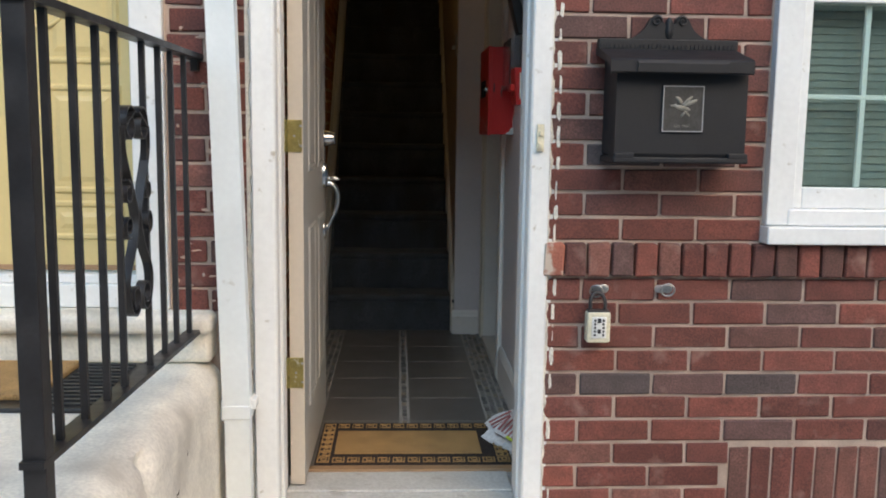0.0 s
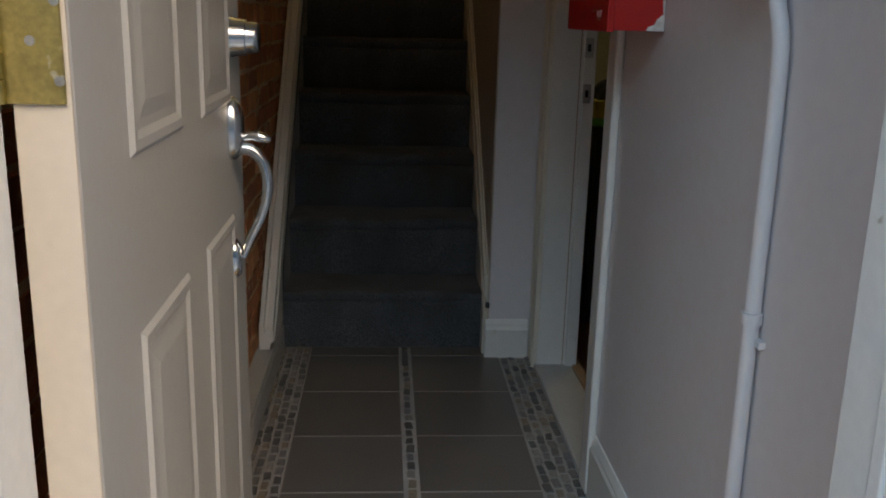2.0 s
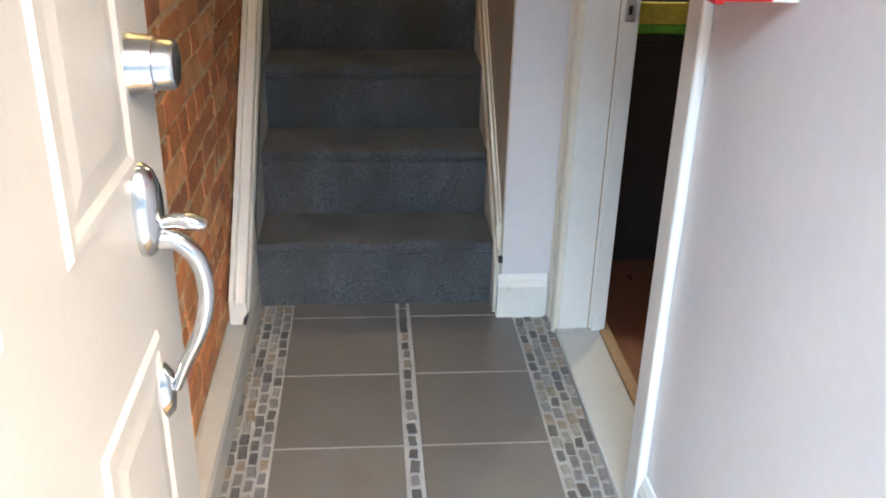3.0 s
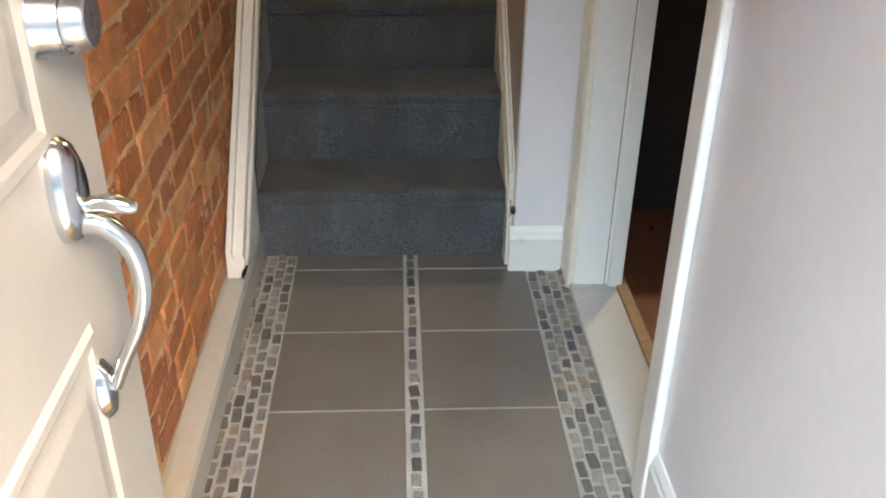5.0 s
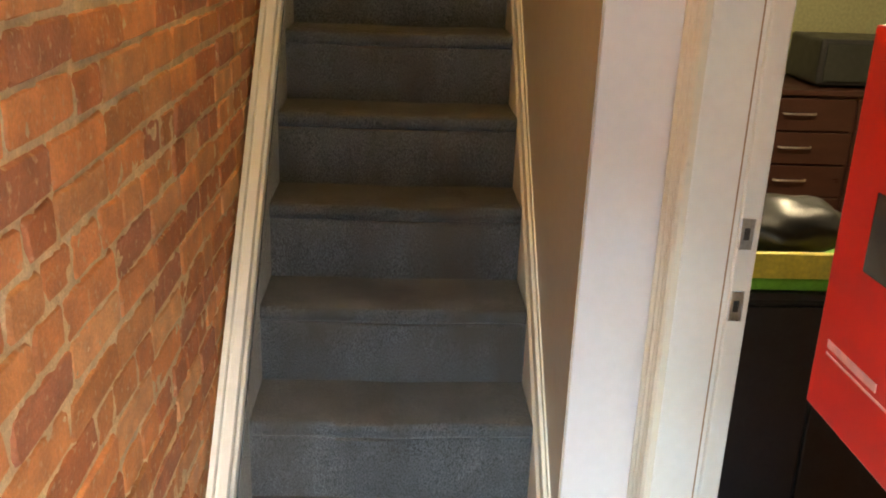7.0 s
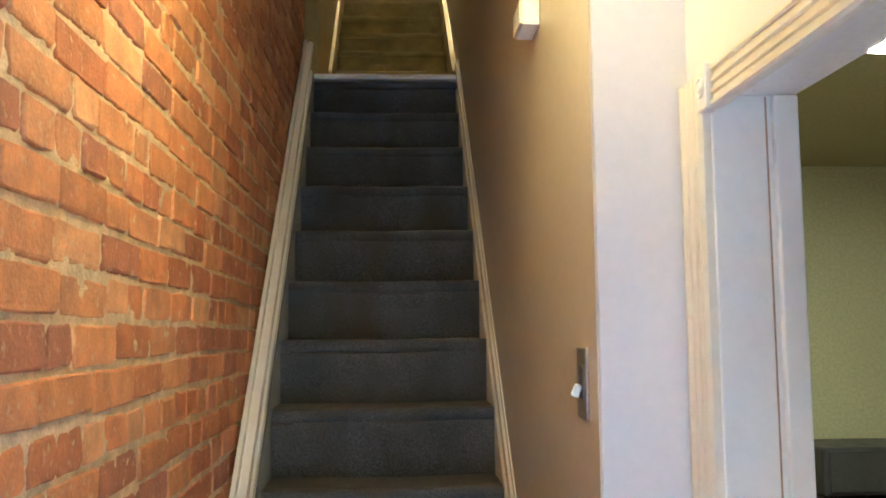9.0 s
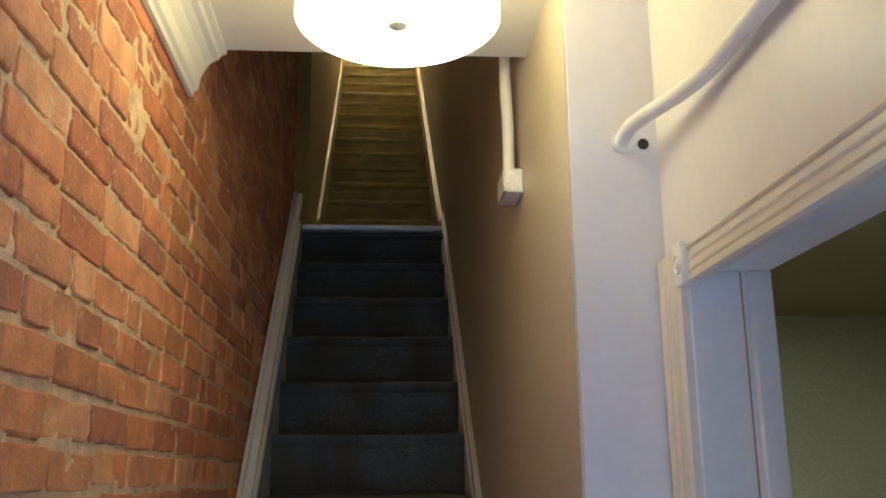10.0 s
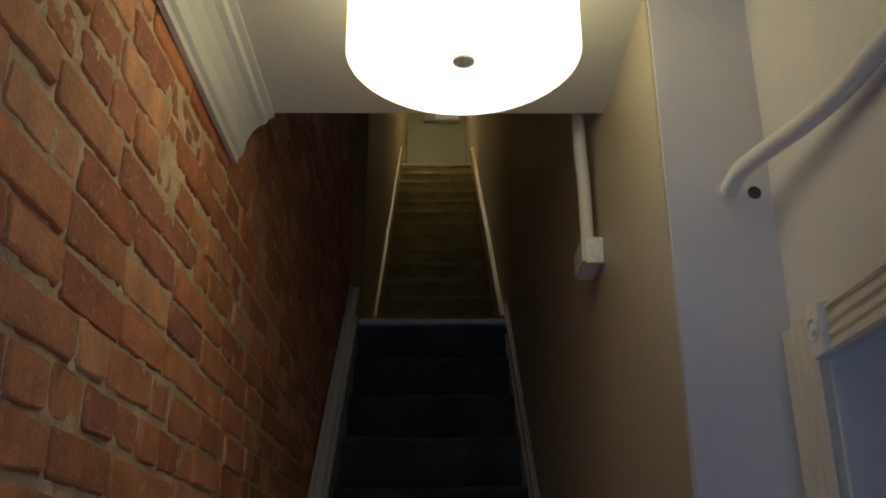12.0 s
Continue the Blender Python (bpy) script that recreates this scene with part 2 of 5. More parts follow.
def smooth(ob, angle=40):
    ob.data.shade_smooth()
    ob.data.set_sharp_from_angle(angle=radians(angle))
    return ob


def thing(name, at, label, category, group="", kind=""):
    ob = new(name)
    ob.location = at
    ob.empty_display_size = 0.05
    return tagged(ob, label, category, group, kind)


def adopt(ob, parent):
    ob.parent = parent
    if parent.type == "EMPTY":
        ob.matrix_parent_inverse = Matrix.Translation(parent.location).inverted()
    return ob


def part(name, bm, material, parent, label="", round_off=None):
    ob = adopt(link_mesh(name, bm, material), parent)
    if round_off:
        smooth(ob, round_off)
    return tagged(ob, label) if label else ob


def structure(name, bm, material, label="", category=""):
    return tagged(link_mesh(name, bm, material), label, category, kind="structure")


def box(x0, x1, y0, y1, z0, z1, bevel=0.0, bm=None, segments=2, turn=None):
    own = bmesh.new()
    bmesh.ops.create_cube(own, size=1)
    own.transform(Matrix.Diagonal((x1 - x0, y1 - y0, z1 - z0, 1)))
    if bevel:
        bmesh.ops.bevel(own, geom=own.edges[:], offset=bevel, segments=segments, profile=0.5, affect="EDGES")
    if turn:
        own.transform(turn)
    own.transform(Matrix.Translation(((x0 + x1) / 2, (y0 + y1) / 2, (z0 + z1) / 2)))
    return merge(own, bm)


def merge(own, bm):
    if bm is None:
        return own
    me = bpy.data.meshes.new("merge")
    own.to_mesh(me)
    own.free()
    bm.from_mesh(me)
    bpy.data.meshes.remove(me)
    return bm


def rod(a, b, r0, r1=None, sides=20, bm=None, caps=True):
    """A cylinder or cone from a to b."""
    a, b = Vector(a), Vector(b)
    own = bmesh.new()
    bmesh.ops.create_cone(own, cap_ends=caps, segments=sides, radius1=r0, radius2=r0 if r1 is None else r1, depth=(b - a).length)
    own.transform(Matrix.Translation((a + b) / 2) @ (b - a).to_track_quat("Z", "Y").to_matrix().to_4x4())
    return merge(own, bm)


def tube(points, radius, sides=12, bm=None, flat=None):
    """A pipe through points; flat=(width, thickness) gives a strip in place of a round pipe."""
    own = bmesh.new()
    pts = [Vector(p) for p in points]
    rings, side = [], None
    for i, p in enumerate(pts):
        d = (pts[min(i + 1, len(pts) - 1)] - pts[max(i - 1, 0)]).normalized()
        if side is None:
            side = d.cross(Vector((1, 0, 0)) if abs(d.x) < 0.9 else Vector((0, 0, 1))).normalized()
        side = (side - d * side.dot(d)).normalized()
        up = d.cross(side)
        ring = []
        if flat:
            for u, v in ((-1, -1), (1, -1), (1, 1), (-1, 1)):
                ring.append(own.verts.new(p + up * u * flat[0] / 2 + side * v * flat[1] / 2))
        else:
            r = radius[i] if isinstance(radius, (list, tuple)) else radius
            for k in range(sides):
                a = 2 * math.pi * k / sides
                ring.append(own.verts.new(p + side * math.cos(a) * r + up * math.sin(a) * r))
        rings.append(ring)
    for r0, r1 in zip(rings, rings[1:]):
        k = len(r0)
        for j in range(k):
            own.faces.new((r0[j], r0[(j + 1) % k], r1[(j + 1) % k], r1[j]))
    own.faces.new(rings[0][::-1])
    own.faces.new(rings[-1])
    bmesh.ops.recalc_face_normals(own, faces=own.faces[:])
    return merge(own, bm)


def curve(points, steps=8):
    """Catmull-Rom points through the given ones."""
    p = [Vector(q) for q in points]
    p = [p[0] * 2 - p[1]] + p + [p[-1] * 2 - p[-2]]
    out = []
    for i in range(1, len(p) - 2):
        for s in range(steps):
            t = s / steps
            out.append(0.5 * (2 * p[i] + (p[i + 1] - p[i - 1]) * t + (2 * p[i - 1] - 5 * p[i] + 4 * p[i + 1] - p[i + 2]) * t * t
                              + (3 * p[i] - p[i - 1] - 3 * p[i + 1] + p[i + 2]) * t ** 3))
    return out + [p[-2]]


def sweep(profile, origin, u, v, way, bm=None):
    """A closed profile of (a, b) pairs, laid along u and v at origin and drawn out along way."""
    own = bmesh.new()
    o, u, v, w = Vector(origin), Vector(u), Vector(v), Vector(way)
    a = [own.verts.new(o + u * p + v * q) for p, q in profile]
    b = [own.verts.new(o + u * p + v * q + w) for p, q in profile]
    k = len(a)
    for i in range(k):
        own.faces.new((a[i], a[(i + 1) % k], b[(i + 1) % k], b[i]))
    own.faces.new(a[::-1])
    own.faces.new(b)
    bmesh.ops.recalc_face_normals(own, faces=own.faces[:])
    return merge(own, bm)


def lathe(profile, origin, axis, sides=32, bm=None):
    """Turned from (radius, along) pairs about axis."""
    own = bmesh.new()
    rings = []
    for r, h in profile:
        rings.append([own.verts.new((r * math.cos(2 * math.pi * k / sides), r * math.sin(2 * math.pi * k / sides), h)) for k in range(sides)])
    for r0, r1 in zip(rings, rings[1:]):
        for j in range(sides):
            own.faces.new((r0[j], r0[(j + 1) % sides], r1[(j + 1) % sides], r1[j]))
    own.faces.new(rings[0][::-1])
    own.faces.new(rings[-1])
    bmesh.ops.recalc_face_normals(own, faces=own.faces[:])
    own.transform(Matrix.Translation(origin) @ Vector(axis).to_track_quat("Z", "Y").to_matrix().to_4x4())
    return merge(own, bm)


def lettering(name, text, size, m, material, parent):
    cu = bpy.data.curves.new(name, "FONT")
    cu.body, cu.size, cu.extrude, cu.align_x = text, size, 0.0006, "CENTER"
    tmp = bpy.data.objects.new(name, cu)
    scene.collection.objects.link(tmp)
    me = bpy.data.meshes.new_from_object(tmp.evaluated_get(bpy.context.evaluated_depsgraph_get()))
    bpy.data.objects.remove(tmp)
    me.transform(m)
    me.materials.clear()
    me.materials.append(M[material])
    return adopt(new(name, me), parent)


# fluted door casing: across its width, out from the wall
def casing_profile(w, d):
    return [(0, 0), (0, d * 0.75), (w * 0.06, d), (w * 0.16, d), (w * 0.20, d * 0.72), (w * 0.30, d * 0.66), (w * 0.34, d * 0.86), (w * 0.42, d * 0.86),
            (w * 0.46, d * 0.66), (w * 0.56, d * 0.62), (w * 0.60, d * 0.86), (w * 0.68, d * 0.86), (w * 0.72, d * 0.66), (w * 0.84, d * 0.6), (w * 0.88, d * 0.9),
            (w * 0.95, d * 0.9), (w, d * 0.6), (w, 0)]

# ---------------------------------------------------------------- plan, in metres
# the front wall's face is y = 0; the hall runs along +y; its floor is z = 0
BRICK_X = -0.455        # face of the hall's brick wall
WALL_X = 0.46           # face of the hall's painted wall
STAIR_X = 0.303         # wall beside the stairs
PIER_Y = 2.382
CEIL = 2.646
EDGE_Y = 2.776          # where the hall's ceiling ends at the stairwell
RISE, RUN, STEP_Y = 0.2075, 0.2157, 2.458
TOP_Z = 2.905
LAND_Y = STEP_Y + 13 * RUN

# ---------------------------------------------------------------- outside ground and front wall
structure("ground", box(-30, 30, -40, -0.02, -0.35, -0.20), "pavement", "grey concrete pavement before the row house", "pavement")
# unseen wall, added to keep low sky light out of the hall
structure("wall_opposite", box(-30, 30, -13.3, -13.0, -0.25, 7.0), "front_mortar", "plain tan unseen wall added to block low sky light", "wall")

wall_front_right = structure("wall_front_right", box(0.412, 1.05, 0.003, 0.2, -0.3, 8.1), "front_mortar", "red brick house front with tan mortar joints", "wall")
bm = box(1.05, 2.3, 0.003, 0.2, -0.3, 0.82)
box(1.05, 2.3, 0.003, 0.2, 2.1, 8.1, bm=bm)
box(2.3, 4.0, 0.003, 0.2, -0.3, 8.1, bm=bm)
wall_front_window = structure("wall_front_window", bm, "front_mortar", "red brick house front round a window", "wall")
wall_front_left = structure("wall_front_left", box(-0.655, -0.43, 0.003, 0.2, -0.3, 8.1), "front_mortar", "narrow strip of red brick between two doors", "wall")
bm = box(-0.43, 0.412, 0.003, 0.2, 2.16, 8.1)
wall_front_over = structure("wall_front_over", bm, "front_mortar", "red brick above the front door", "wall")
bm = box(-1.75, -0.655, 0.06, 0.2, 2.75, 8.1)
box(-4.0, -1.75, 0.003, 0.2, -0.3, 8.1, bm=bm)
structure("wall_front_neighbour", bm, "front_mortar", "brick front of the neighbouring house", "wall")

# front door frame: jambs, brick mould, head, sill
MOULD = [(0, 0), (0, 0.018), (0.005, 0.024), (0.030, 0.0245), (0.070, 0.024), (0.077, 0.020), (0.08, 0.012), (0.08, 0)]
door_1 = thing("door_1", (0, 0.1, 0), "white painted front door frame with chipped gloss paint", "door frame", kind="structure")
bm = sweep(MOULD, (-0.420, 0.0, -0.16), (0.85, 0, 0), (0, -1, 0), (0, 0, 2.32))
part("brick_mould", bm, "white_gloss", door_1)
bm = sweep(MOULD, (0.414, 0.0, -0.16), (-0.75, 0, 0), (0, -1, 0), (0, 0, 2.32))
part("brick_mould", bm, "white_gloss", door_1)
part("brick_mould", sweep(MOULD, (-0.35, 0.0, 2.16), (0, 0, -1), (0, -1, 0), (0.70, 0, 0)), "white_gloss", door_1)
bm = box(-0.43, -0.354, 0.0, 0.200, -0.02, 2.10, 0.003)
box(-0.356, -0.346, 0.05, 0.085, 0.0, 2.08, 0.002, bm)
box(-0.356, -0.350, 0.12, 0.14, 0.0, 2.08, 0.002, bm)
part("jamb", bm, "white_gloss", door_1)
bm = box(0.356, 0.43, 0.0, 0.205, -0.02, 2.10, 0.003)
box(0.348, 0.358, 0.05, 0.085, 0.0, 2.08, 0.002, bm)
box(0.352, 0.358, 0.12, 0.14, 0.0, 2.08, 0.002, bm)
part("jamb", bm, "white_gloss", door_1)
part("head", box(-0.352, 0.354, 0.0, 0.2, 2.06, 2.10, 0.003), "white_gloss", door_1)
bm = box(-0.352, 0.354, 0.02, 0.325, -0.03, 0.004, 0.004)
box(-0.352, 0.354, 0.15, 0.19, 0.004, 0.012, 0.003, bm)
part("sill", bm, "sill_metal", door_1, "white painted metal sill")
part("threshold", box(-0.352, 0.40, 0.327, 0.368, -0.03, 0.010, 0.004), "sill_wood", door_1, "worn brown wooden threshold")
part("step", box(-0.60, 0.60, -0.32, 0.018, -0.34, -0.04, 0.01), "concrete", door_1)
bm = box(0.372, 0.392, -0.036, -0.020, 1.075, 1.150, 0.002)
box(0.376, 0.388, -0.042, -0.034, 1.082, 1.098, 0.002, bm)
box(0.377, 0.387, -0.044, -0.034, 1.118, 1.130, 0.002, bm)
part("latch_plate", bm, "cream_plastic", door_1, "paint-clogged cream latch plate")


def ragged(x, z0, z1, wide, y, seed, material, parent):
    """A ragged line of old caulk and paint."""
    rng = random.Random(seed)
    own = bmesh.new()
    n = int((z1 - z0) / 0.022)
    rows = []
    for i in range(n + 1):
        z = z0 + (z1 - z0) * i / n
        w = wide * rng.uniform(0.25, 1.0)
        rows.append([own.verts.new(q) for q in ((x - 0.006, y + 0.012, z), (x - 0.004, y, z), (x + w * 0.6, y - 0.002 + rng.uniform(-.002, .002), z), (x + w, y + 0.012, z))])
    for a, b in zip(rows, rows[1:]):
        for j in range(3):
            own.faces.new((a[j], a[j + 1], b[j + 1], b[j]))
    bmesh.ops.recalc_face_normals(own, faces=own.faces[:])
    return part("caulk", own, material, parent, "ragged line of old white caulk", 60)


ragged(0.410, -0.1, 2.2, 0.022, -0.006, 3, "caulk", door_1)
ragged(-0.432, -0.1, 2.2, 0.017, -0.006, 5, "caulk", door_1)


# ---------------------------------------------------------------- front door leaf, standing open into the hall
def panel_door(parent, y0, y1, zs, cols, face_x, back_x, thick_sign, material, name="leaf"):
    """A moulded door leaf in a plane x = const: slab with raised panels on the face."""
    bm = box(min(face_x, back_x), max(face_x, back_x), y0, y1, zs[0], zs[1], 0.003)
    leaf = part(name, bm, material, parent)
    for c0, c1 in cols:
        for z0, z1 in zs[2]:
            own = bmesh.new()
            # ogee frame standing proud, then a sunk field with a raised centre
            loops = [(0.0, 0.000), (0.006, 0.0045), (0.016, 0.0045), (0.024, 0.001), (0.034, 0.0015), (0.052, 0.004)]
            rings = []
            for inset, out in loops:
                x = face_x + thick_sign * out
                rings.append([own.verts.new(p) for p in ((x, c0 + inset, z0 + inset), (x, c1 - inset, z0 + inset), (x, c1 - inset, z1 - inset), (x, c0 + inset, z1 - inset))])
            for a, b in zip(rings, rings[1:]):
                for j in range(4):
                    own.faces.new((a[j], a[(j + 1) % 4], b[(j + 1) % 4], b[j]))
            own.faces.new(rings[-1])
            bmesh.ops.recalc_face_normals(own, faces=own.faces[:])
            if sum(f.normal.x for f in own.faces) * thick_sign < 0:
                bmesh.ops.reverse_faces(own, faces=own.faces[:])
            ob = part("panel", own, material, leaf)
    return leaf


front_door = thing("front_door", (-0.325, 0.2, 0.0), "open off-white six-panel front door on brass hinges", "door")
leaf = panel_door(front_door, 0.203, 1.028, (0.012, 2.04, ((0.22, 0.815), (0.992, 1.60), (1.69, 1.90))), ((0.348, 0.572), (0.692, 0.914)), -0.300, -0.345, 1, "door_paint")
part("hinge_stile", box(-0.345, -0.300, 0.198, 0.2025, 0.012, 2.04, 0.001), "door_edge", front_door, "bare tan hinge edge")
for z in (0.328, 1.058, 1.80):
    hinge = part("hinge", box(-0.352, -0.303, 0.193, 0.1975, z, z + 0.096, 0.001), "brass", front_door, "paint-spotted brass hinge")
    for k in range(5):
        part("knuckle", rod((-0.353, 0.190, z + 0.0195 * k), (-0.353, 0.190, z + 0.0195 * k + 0.018), 0.0065, sides=14), "brass", hinge, round_off=50)
    for dz in (0.018, 0.048, 0.078):
        part("screw", rod((-0.318 + (0.012 if dz != 0.048 else -0.008), 0.1935, z + dz), (-0.318 + (0.012 if dz != 0.048 else -0.008), 0.1918, z + dz), 0.004, sides=10), "zinc", hinge)
HY = 0.908
DY = 0.931
deadbolt = part("deadbolt", lathe([(0.031, 0.0), (0.031, 0.006), (0.029, 0.009), (0.028, 0.024), (0.027, 0.027), (0.025, 0.028), (0.0235, 0.043), (0.021, 0.046), (0.012, 0.046)], (-0.300, DY, 1.092), (1, 0, 0)), "chrome", front_door, "brushed chrome deadbolt", 35)
part("keyway", box(-0.2545, -0.2535, DY - 0.0015, DY + 0.0015, 1.085, 1.099), "black_plastic", deadbolt)
own = lathe([(0.030, 0), (0.030, 0.006), (0.026, 0.012), (0.018, 0.016), (0.004, 0.016)], (0, 0, 0), (1, 0, 0))
own.transform(Matrix.Translation((-0.300, HY, 0.953)) @ Matrix.Diagonal((1.3, 0.85, 1.65, 1)))
handle_set = part("escutcheon", own, "chrome", front_door, "long oval chrome plate", 40)
part("thumb_piece", tube(curve([(-0.285, HY, 0.938), (-0.262, HY, 0.942), (-0.236, HY, 0.936)], 5), [0.005, 0.006, 0.0065, 0.007, 0.007, 0.008, 0.009, 0.009, 0.008, 0.007, 0.004], 12), "chrome", handle_set, round_off=50)
pts = curve([(-0.288, HY, 0.922), (-0.266, HY, 0.919), (-0.248, HY, 0.897), (-0.243, HY, 0.860), (-0.252, HY, 0.818), (-0.272, HY, 0.776), (-0.285, HY, 0.745)], 6)
part("pull", tube(pts, [0.011 - 0.005 * i / (len(pts) - 1) for i in range(len(pts))], 16), "chrome", handle_set, "curved chrome pull handle", 60)
own = lathe([(0.020, 0), (0.020, 0.004), (0.015, 0.010), (0.003, 0.012)], (0, 0, 0), (1, 0, 0))
own.transform(Matrix.Translation((-0.300, HY, 0.742)) @ Matrix.Diagonal((1.2, 0.9, 1.7, 1)))
part("foot_plate", own, "chrome", handle_set, round_off=40)
part("latch_face", box(-0.335, -0.310, 1.0275, 1.0295, 0.93, 0.985, 0.001), "zinc", front_door)

# ---------------------------------------------------------------- hall shell
structure("floor", box(-0.50, 0.58, 0.30, 2.50, -0.12, 0.0), "grout", "hall floor of dark grey tiles with pale grout", "floor")
wall_brick = structure("wall_brick", box(-0.72, BRICK_X - 0.0055, 0.2, 5.35, -0.2, 8.1), "old_mortar", "exposed orange-red brick wall with rough tan mortar", "wall")
bm = box(WALL_X, 0.575, 0.205, 1.522, -0.05, CEIL)
box(WALL_X, 0.575, 1.522, 2.275, 2.040, CEIL, bm=bm)
structure("wall_right", bm, "lilac", "pale lilac painted hall wall", "wall")
bm = box(STAIR_X, 0.575, PIER_Y, LAND_Y, -0.1, 8.1)
box(WALL_X, 0.575, 2.275, PIER_Y, -0.1, CEIL, bm=bm)
pier = structure("wall_stair", bm, "lilac", "pale lilac wall end beside the stairs", "wall")
# thin warm grey face over the stair side of the lilac wall
structure("wall_stair_face", box(STAIR_X - 0.004, STAIR_X, PIER_Y + 0.006, LAND_Y, -0.05, 8.1), "taupe", "warm grey wall face beside the stairs", "wall")
structure("ceiling", box(-0.50, 0.60, 0.19, EDGE_Y, CEIL, CEIL + 0.26), "ceiling_paint", "plain off-white hall ceiling", "ceiling")
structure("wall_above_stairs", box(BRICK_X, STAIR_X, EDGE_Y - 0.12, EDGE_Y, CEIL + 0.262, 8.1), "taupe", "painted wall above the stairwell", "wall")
structure("ceiling_stairwell", box(-0.72, 0.60, 2.6, 11.7, 8.1, 8.2), "ceiling_paint", "stairwell ceiling", "ceiling")

# bases
bm = sweep([(0, 0), (0.016, 0), (0.016, 0.130), (0.012, 0.138), (0.012, 0.144), (0.004, 0.160), (0, 0.160)], (WALL_X, 0.206, 0.0), (-1, 0, 0), (0, 0, 1), (0, 1.234, 0))
structure("baseboard_right", bm, "white_trim", "white moulded baseboard along the hall wall", "baseboard")
bm = sweep([(0, 0), (0.018, 0), (0.018, 0.100), (0.013, 0.112), (0.011, 0.120), (0.004, 0.134), (0, 0.134)], (STAIR_X - 0.012, PIER_Y, 0.0), (0, -1, 0), (0, 0, 1), (0.145, 0, 0))
structure("baseboard_pier", bm, "white_trim", "tall white baseboard at the wall end", "baseboard")
bm = sweep([(0, 0), (0.056, 0), (0.056, 0.078), (0.050, 0.090), (0.012, 0.0985), (0, 0.0985)], (BRICK_X, 0.21, 0.0), (1, 0, 0), (0, 0, 1), (0, 2.275, 0))
structure("baseboard_left", bm, "grey_sill", "grey-white painted curb below the brick wall", "baseboard")

# crown moulding over the brick wall
bm = sweep([(0, 0), (0.010, 0), (0.012, 0.012), (0.020, 0.018), (0.024, 0.045), (0.036, 0.072), (0.050, 0.086), (0.062, 0.090), (0.066, 0.100), (0.078, 0.104), (0.078, 0.112), (0, 0.112)],
           (BRICK_X + 0.004, 0.21, CEIL - 0.1125), (1, 0, 0), (0, 0, 1), (0, EDGE_Y - 0.205, 0))
structure("crown_moulding", bm, "white_trim", "white crown moulding under the hall ceiling", "moulding")

# ---------------------------------------------------------------- doorway in the right wall
door_2 = thing("door_2", (0.51, 1.95, 0), "white fluted door casing with corner rosettes, painted over", "door frame", kind="structure")
CW = 0.104
part("side_casing", sweep(casing_profile(CW, 0.022), (WALL_X, 2.270, 0.0), (0, 1, 0), (-1, 0, 0), (0, 0, 2.070)), "cream_trim", door_2)
part("side_casing", box(WALL_X - 0.020, WALL_X, 1.442, 1.514, 0.0, 2.004, 0.007, segments=3), "white_trim", door_2)
part("head_casing", sweep(casing_profile(0.066, 0.018), (WALL_X, 1.502, 2.006), (0, 0, 1), (-1, 0, 0), (0, 0.732, 0)), "cream_trim", door_2)
for y0, w in ((2.236, 0.036), (1.444, 0.056)):
    block = part("corner_block", box(WALL_X - 0.0245, WALL_X, y0, y0 + w, 2.006, 2.076, 0.003), "white_trim", door_2)
    part("rosette", lathe([(0.016, 0), (0.016, 0.002), (0.014, 0.003), (0.012, 0.0005), (0.008, 0.0005), (0.006, 0.003), (0.002, 0.0035)], (WALL_X - 0.0245, y0 + w / 2, 2.041), (-1, 0, 0), 24), "white_trim", block, round_off=30)
bm = box(WALL_X - 0.004, 0.586, 2.2655, 2.2795, 0.0, 2.044, 0.002)
part("jamb", bm, "white_trim", door_2)
part("stop", box(0.548, 0.586, 2.252, 2.2650, 0.0, 2.032, 0.003), "white_trim", door_2)
part("groove", box(0.5385, 0.5410, 2.2640, 2.2652, 0.0, 2.031), "sill_wood", door_2, "brown gap where the paint has cracked")
part("jamb", box(WALL_X - 0.004, 0.586, 1.518, 1.532, 0.0, 2.044, 0.002), "white_gloss", door_2)
part("head_jamb", box(WALL_X - 0.004, 0.586, 1.533, 2.2645, 2.033, 2.046, 0.002), "white_gloss", door_2)
for z in (0.882, 1.02):
    plate = part("strike_plate", box(0.549, 0.575, 2.2505, 2.2518, z, z + 0.058, 0.0015), "zinc", door_2, "worn steel strike plate")
    part("hole", box(0.557, 0.567, 2.2495, 2.2503, z + 0.018, z + 0.040), "black_plastic", plate)
part("sill", box(0.446, 0.572, 1.516, 2.330, -0.05, 0.016, 0.006), "grey_sill", door_2, "worn grey painted sill")
part("wood_strip", box(0.572, 0.604, 1.522, 2.30, -0.05, 0.020, 0.004), "sill_wood", door_2, "brown wooden edge strip")

# ---------------------------------------------------------------- room beyond that doorway
structure("floor_room", box(0.604, 3.6, 0.21, 5.9, -0.1, -0.004), "red_wood", "reddish brown wooden floor of the side room", "floor")
structure("wall_room_far", box(0.575, 3.6, 5.9, 6.0, -0.1, 2.8), "olive", "olive green wall of the side room", "wall")
structure("wall_room_side", box(3.6, 3.7, 0.21, 6.0, -0.1, 2.8), "olive", "olive green wall of the side room", "wall")
bm = box(0.576, 0.590, 2.345, 5.9, 0.0, 2.60)
box(0.576, 0.590, 0.21, 1.515, 0.0, 2.60, bm=bm)
structure("wall_room_hall", bm, "olive", "olive green wall of the side room", "wall")
structure("ceiling_room", box(0.575, 3.7, 0.2, 6.0, 2.6, 2.72), "olive", "side room ceiling", "ceiling")
